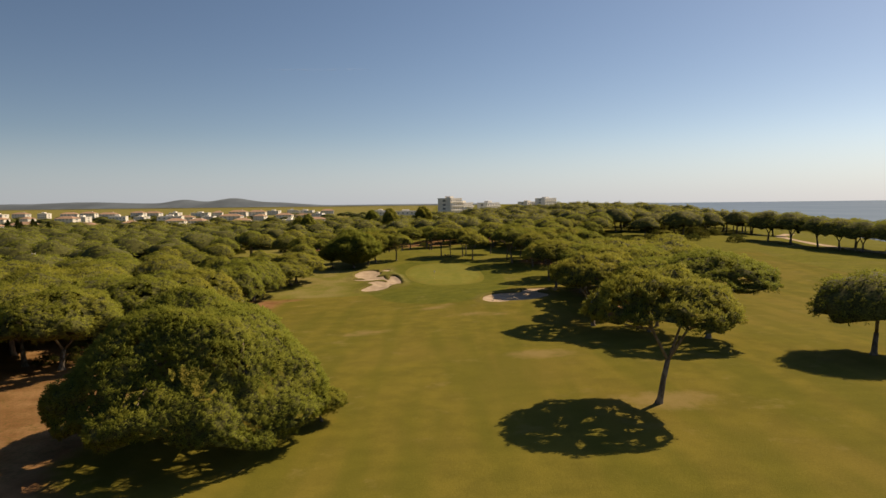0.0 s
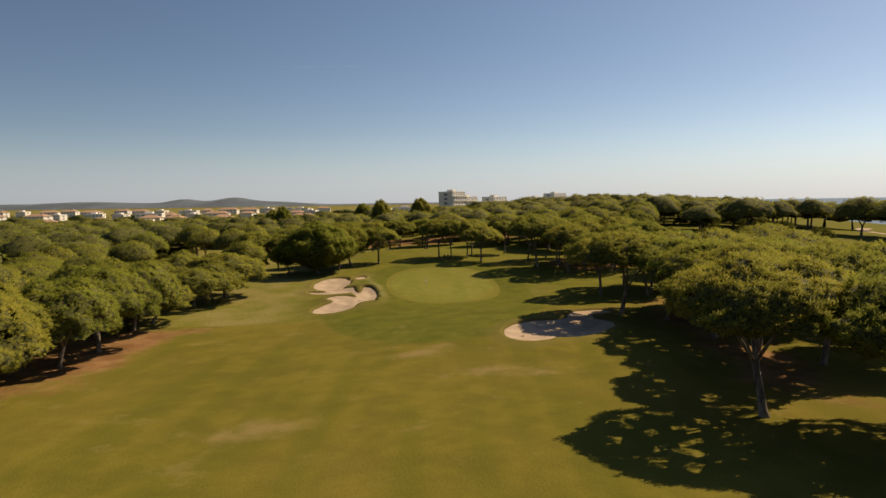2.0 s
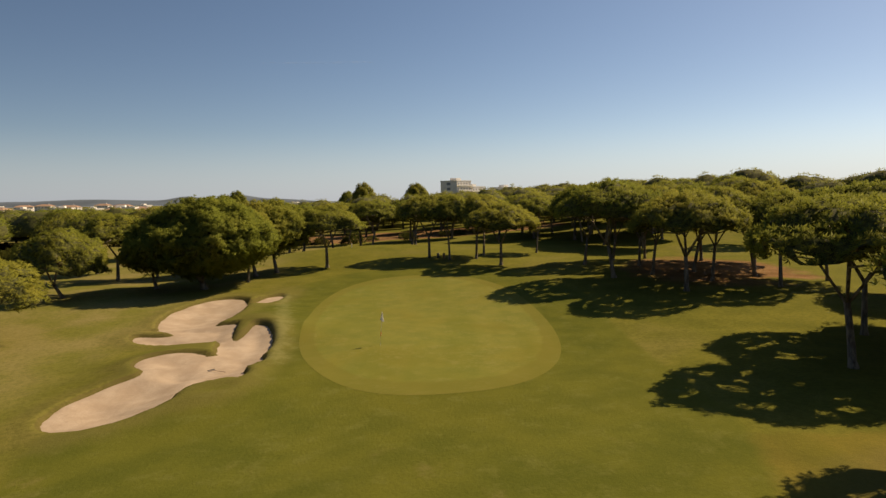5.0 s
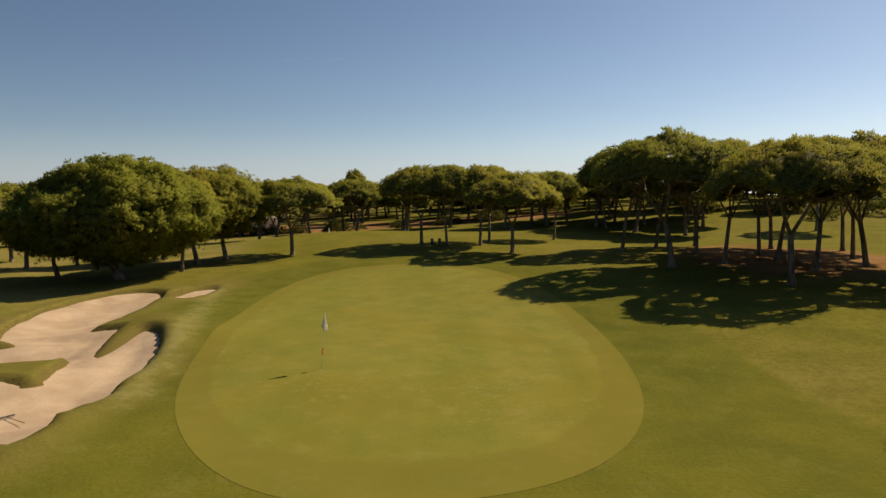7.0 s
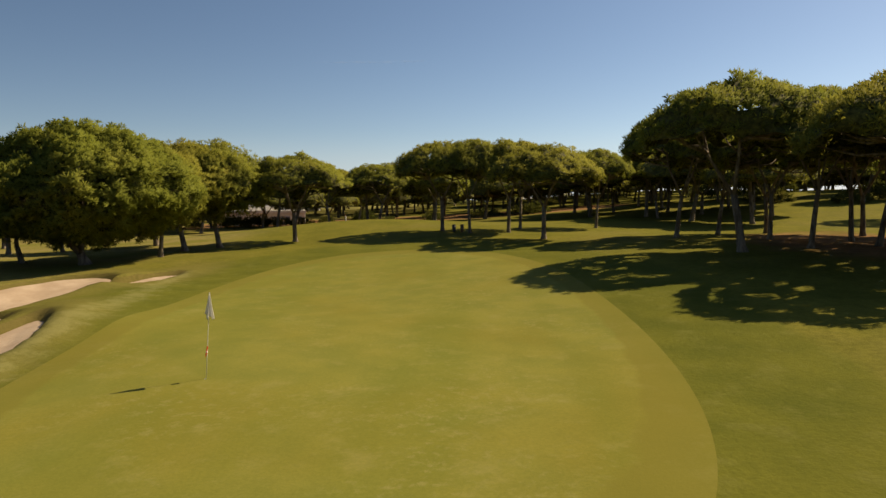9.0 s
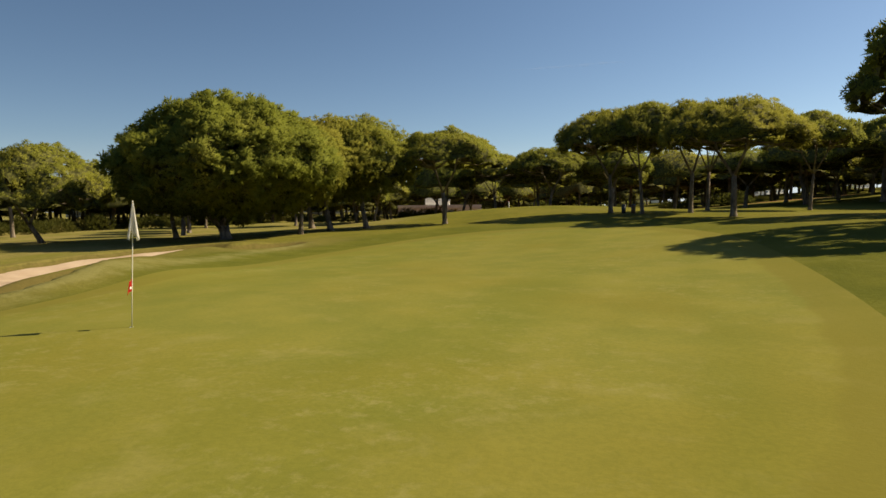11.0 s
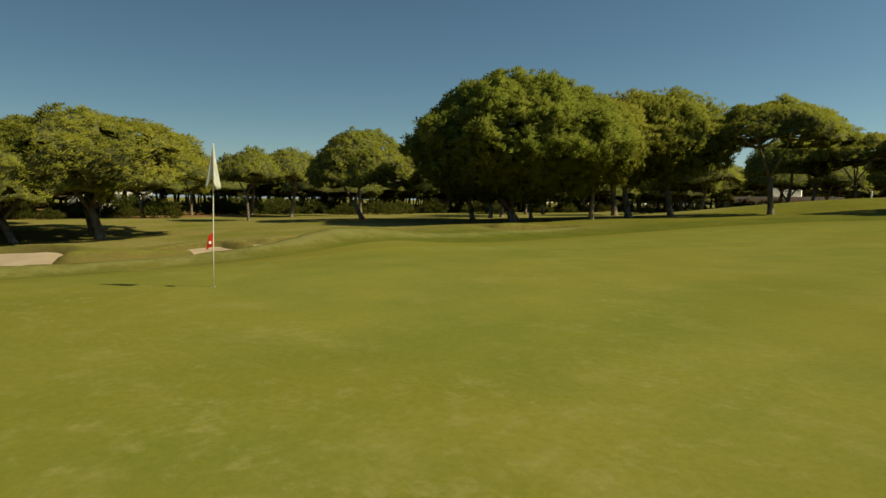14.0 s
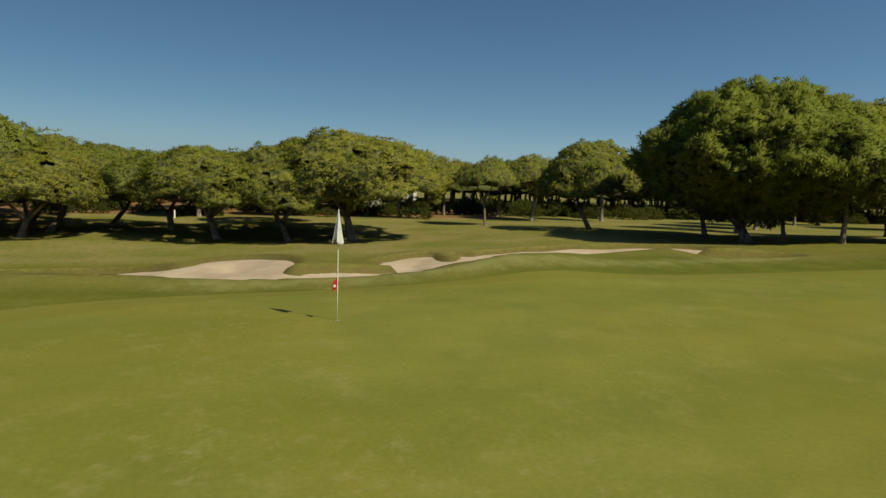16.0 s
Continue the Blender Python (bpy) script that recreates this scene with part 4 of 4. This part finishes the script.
# ---- houses and the town ----
UNIT = bpy.data.meshes.new("pane")
_bm = bmesh.new()
bmesh.ops.create_cube(_bm, size=1.0)
_bm.to_mesh(UNIT)
_bm.free()
UNIT.materials.append(M_PANE)


def house(x, y, w, d, h, floors, turn=0.0, roof="hip", wall=None, label="", category="house", name="house", balcony=False, windows=4, group="", base=None):
    """A plastered house: walls, roof, a row of windows on each storey of the side that is seen, and balconies."""
    root = thing(name, label, category, group)
    root.location = (x, y, (ground_at(x, y) if base is None else base) - 0.3)
    root.rotation_euler = (0, 0, radians(turn))
    bm = box(bmesh.new(), -w / 2, w / 2, -d / 2, d / 2, 0, h + 0.3, 0.04)
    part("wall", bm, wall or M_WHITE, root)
    bm = bmesh.new()
    if roof == "hip":
        e, rise = 0.5, min(w, d) * 0.22
        lo = [bm.verts.new(p) for p in ((-w / 2 - e, -d / 2 - e, h + 0.3), (w / 2 + e, -d / 2 - e, h + 0.3), (w / 2 + e, d / 2 + e, h + 0.3), (-w / 2 - e, d / 2 + e, h + 0.3))]
        cut = min(w, d) / 2
        a, b = ((-w / 2 + cut, 0), (w / 2 - cut, 0)) if w >= d else ((0, -d / 2 + cut), (0, d / 2 - cut))
        hi = [bm.verts.new((*a, h + 0.3 + rise)), bm.verts.new((*b, h + 0.3 + rise))]
        if w >= d:
            for f in ((0, 1, 5, 4), (1, 2, 5), (2, 3, 4, 5), (3, 0, 4), (3, 2, 1, 0)):
                bm.faces.new([(lo + hi)[i] for i in f])
        else:
            for f in ((0, 1, 4), (1, 2, 5, 4), (2, 3, 5), (3, 0, 4, 5), (3, 2, 1, 0)):
                bm.faces.new([(lo + hi)[i] for i in f])
        top = part("roof", bm, M_TILE, root, "low terracotta tile roof")
        bm = box(bmesh.new(), w * 0.2, w * 0.2 + 0.7, -0.3, 0.4, h + 0.3, h + rise + 0.9, 0.03)
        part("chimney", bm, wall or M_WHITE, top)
    else:
        for q in ((-w / 2 - 0.15, w / 2 + 0.15, -d / 2 - 0.15, -d / 2 + 0.15), (-w / 2 - 0.15, w / 2 + 0.15, d / 2 - 0.15, d / 2 + 0.15), (-w / 2 - 0.15, -w / 2 + 0.15, -d / 2 + 0.15, d / 2 - 0.15), (w / 2 - 0.15, w / 2 + 0.15, -d / 2 + 0.15, d / 2 - 0.15)):
            box(bm, *q, h + 0.3, h + 0.9)
        box(bm, -w * 0.18, w * 0.12, -d * 0.2, d * 0.2, h + 0.3, h + 2.4)
        part("roof", bm, wall or M_WHITE, root, "flat roof with parapet and stair head")
    step = h / floors
    for k in range(floors):
        z = 0.3 + step * k + step * 0.52
        for i in range(windows):
            u = -w / 2 + w * (i + 0.5) / windows
            pane = child("window", UNIT, root)
            pane.location, pane.scale = (u, -d / 2, z), (w / windows * 0.40, 0.12, step * 0.42)
        for sgn in (-1, 1):
            pane = child("window", UNIT, root)
            pane.location, pane.scale = (sgn * w / 2, 0, z), (0.12, d * 0.22, step * 0.5)
        if balcony:
            bm = box(bmesh.new(), -w / 2 - 0.1, w / 2 + 0.1, -d / 2 - 1.3, -d / 2 + 0.0, z - step * 0.5, z - step * 0.42)
            box(bm, -w / 2 - 0.1, w / 2 + 0.1, -d / 2 - 1.35, -d / 2 - 1.25, z - step * 0.42, z - step * 0.14)
            part("balcony", bm, M_WHITE, root)
    return root


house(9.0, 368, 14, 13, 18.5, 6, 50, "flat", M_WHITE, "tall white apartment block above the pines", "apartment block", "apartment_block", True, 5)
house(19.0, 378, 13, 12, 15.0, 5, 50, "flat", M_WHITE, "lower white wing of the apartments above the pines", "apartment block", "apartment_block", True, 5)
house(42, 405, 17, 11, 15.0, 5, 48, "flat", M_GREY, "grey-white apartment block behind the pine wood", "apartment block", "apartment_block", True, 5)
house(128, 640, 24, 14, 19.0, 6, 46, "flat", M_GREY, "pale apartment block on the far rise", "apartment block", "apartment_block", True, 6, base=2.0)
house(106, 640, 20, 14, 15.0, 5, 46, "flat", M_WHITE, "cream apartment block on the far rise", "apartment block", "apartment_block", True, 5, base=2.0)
house(-108, 22.5, 12, 9, 3.6, 1, 80, "hip", M_WHITE, "white villa with dark arched windows behind the pines", "villa", "villa", False, 6)
house(-40, 114, 16, 8, 2.3, 1, 20, "flat", M_WHITE, "low white villa behind the pines", "villa", "villa", False, 7)
random.seed(40)
for row, (dist, lift, n, low) in enumerate(((440, 0.0, 6, 3.6), (560, 0.5, 9, 3.9), (740, 1.5, 15, 4.4), (980, 2.5, 18, 5.6))):
    for i in range(n):
        bearing = radians(-36 + 27 * (i + rnd(0.2, 0.8)) / n)
        w = rnd(9, 19) * (1 + 0.12 * row)
        d_ = dist * rnd(0.94, 1.06)
        x, y = math.sin(bearing) * d_, -150 + math.cos(bearing) * d_
        hip = random.random() < 0.62
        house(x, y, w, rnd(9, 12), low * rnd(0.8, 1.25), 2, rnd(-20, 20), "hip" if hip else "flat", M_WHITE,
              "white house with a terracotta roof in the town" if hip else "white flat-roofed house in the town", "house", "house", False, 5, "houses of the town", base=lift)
for i in range(9):
    x = rnd(-60, 60) + (i - 4) * 26 + 40
    house(x, rnd(520, 700), rnd(12, 24), 11, rnd(5, 8), 2, rnd(-15, 15), "flat", M_WHITE, "white flat-roofed house in the town", "house", "house", False, 5, "houses of the town", base=2.0)


# ---- the flagstick ----
def flagstick():
    root = thing("flagstick", "white golf flagstick with white flag in the hole", "flagstick")
    root.location = (0, 0, ground_at(0, 0) + 0.01)
    root.rotation_euler = (radians(1.0), radians(4.5), 0)
    v, f = tube([(0, 0, -0.1), (0, 0, 0.7), (0, 0, 1.4), (0, 0, 2.12)], [0.0085, 0.008, 0.008, 0.007], 10)
    child("pole", mesh("pole", v, f, M_PLASTIC, True), root)
    v, f = tube([(0, 0, 2.115), (0, 0, 2.13), (0, 0, 2.15)], [0.009, 0.012, 0.005], 10)
    child("cap", mesh("cap", v, f, M_PLASTIC, True), root)
    # limp cloth: hangs round the pole in folds, wider towards its hem
    bm = bmesh.new()
    n, m = 26, 14
    grid = []
    for j in range(m + 1):
        q = j / m
        row = []
        for i in range(n + 1):
            a = 5.2 * i / n
            reach = (0.012 + 0.125 * q ** 0.9) * (0.72 + 0.30 * math.sin(a * 4.0 + 0.8) * q)
            row.append(bm.verts.new((0.035 * q + reach * math.cos(a), reach * 0.8 * math.sin(a), 2.11 - 0.56 * q - 0.07 * q * math.sin(a * 1.4))))
        grid.append(row)
    for j in range(m):
        for i in range(n):
            bm.faces.new((grid[j][i], grid[j][i + 1], grid[j + 1][i + 1], grid[j + 1][i])).smooth = True
    cloth = part("flag", bm, M_CLOTH, root, "limp white cloth flag")
    cloth.rotation_euler = (0, 0, radians(-20))
    cloth.modifiers.new("thickness", "SOLIDIFY").thickness = 0.004
    bm = bmesh.new()
    pts = [(0.0, -0.010, 0.83), (0.03, -0.085, 0.79), (0.02, -0.110, 0.57), (0.0, -0.010, 0.62)]
    top = [bm.verts.new(p) for p in pts]
    mid = [bm.verts.new((0.035, -0.045, 0.805)), bm.verts.new((-0.015, -0.060, 0.60))]
    bm.faces.new((top[0], mid[0], mid[1], top[3]))
    bm.faces.new((mid[0], top[1], top[2], mid[1]))
    pennant = part("pennant", bm, M_RED, root, "small red cloth pennant low on the pole")
    pennant.modifiers.new("thickness", "SOLIDIFY").thickness = 0.006
    bm = bmesh.new()
    box(bm, -0.002, 0.036, -0.080, -0.045, 0.665, 0.705)
    part("emblem", bm, M_PLASTIC, pennant, "small white bar mark")
    v, f = tube([(0, 0, -0.05), (0, 0, -0.002)], [0.040, 0.040], 20)
    child("cup", mesh("cup", v, f, M_PLASTIC, True), root, "white cup rim")


flagstick()


# ---- small things of the course ----
def rake(x, y, turn, key):
    root = thing("bunker_rake", "wooden bunker rake lying on the sand", "rake", "bunker rakes")
    root.location = (x, y, float(sand_z(np.array(float(x)), np.array(float(y)), key)) + 0.06)
    root.rotation_euler = (0, radians(-1.5), radians(turn))
    root.scale = (0.8, 0.8, 0.8)
    v, f = tube([(0, 0, 0.02), (0.8, 0, 0.03), (1.7, 0, 0.05)], [0.016, 0.016, 0.016], 8)
    child("handle", mesh("handle", v, f, M_WOOD, True), root)
    part("head", box(bmesh.new(), -0.03, 0.03, -0.32, 0.32, 0.0, 0.05, 0.008), M_DARK, root, "dark plastic rake head")
    for k in range(9):
        v, f = tube([(0, -0.29 + 0.0725 * k, 0.0), (0.0, -0.29 + 0.0725 * k, -0.07)], [0.008, 0.004], 5)
        child("tooth", mesh("tooth", v, f, M_DARK), root)


rake(-9.9, -3.1, -35, "west")
rake(10.9, -34.4, 60, "east")


def course_bin(x, y, wide, tall, material, label):
    root = thing("course_bin", label, "bin", "bins beside the tree")
    root.location = (x, y, ground_at(x, y))
    v, f = tube([(0, 0, -0.05), (0, 0, tall * 0.5), (0, 0, tall)], [wide * 0.9, wide, wide * 1.02], 14)
    child("body", mesh("body", v, f, material, True), root)
    v, f = tube([(0, 0, tall), (0, 0, tall + 0.05), (0, 0, tall + 0.10)], [wide * 1.1, wide * 1.05, wide * 0.5], 14)
    child("lid", mesh("lid", v, f, M_DARK, True), root)


course_bin(3.0, 46.6, 0.17, 0.6, M_DARK, "dark litter bin beside a pine trunk")
course_bin(3.8, 46.2, 0.17, 0.62, M_WOOD, "brown wooden litter bin beside a pine trunk")


def stake(x, y, h=0.8):
    root = thing("marker_stake", "white marker stake in the rough", "stake", "marker stakes")
    root.location = (x, y, ground_at(x, y))
    part("post", box(bmesh.new(), -0.06, 0.06, -0.06, 0.06, -0.1, h, 0.01), M_PLASTIC, root)
    part("cap", box(bmesh.new(), -0.05, 0.05, -0.05, 0.05, h, h + 0.05, 0.01), M_RED, root, "faded red top")


stake(-56.4, -8.4)
stake(-11.0, 62.0, 0.6)
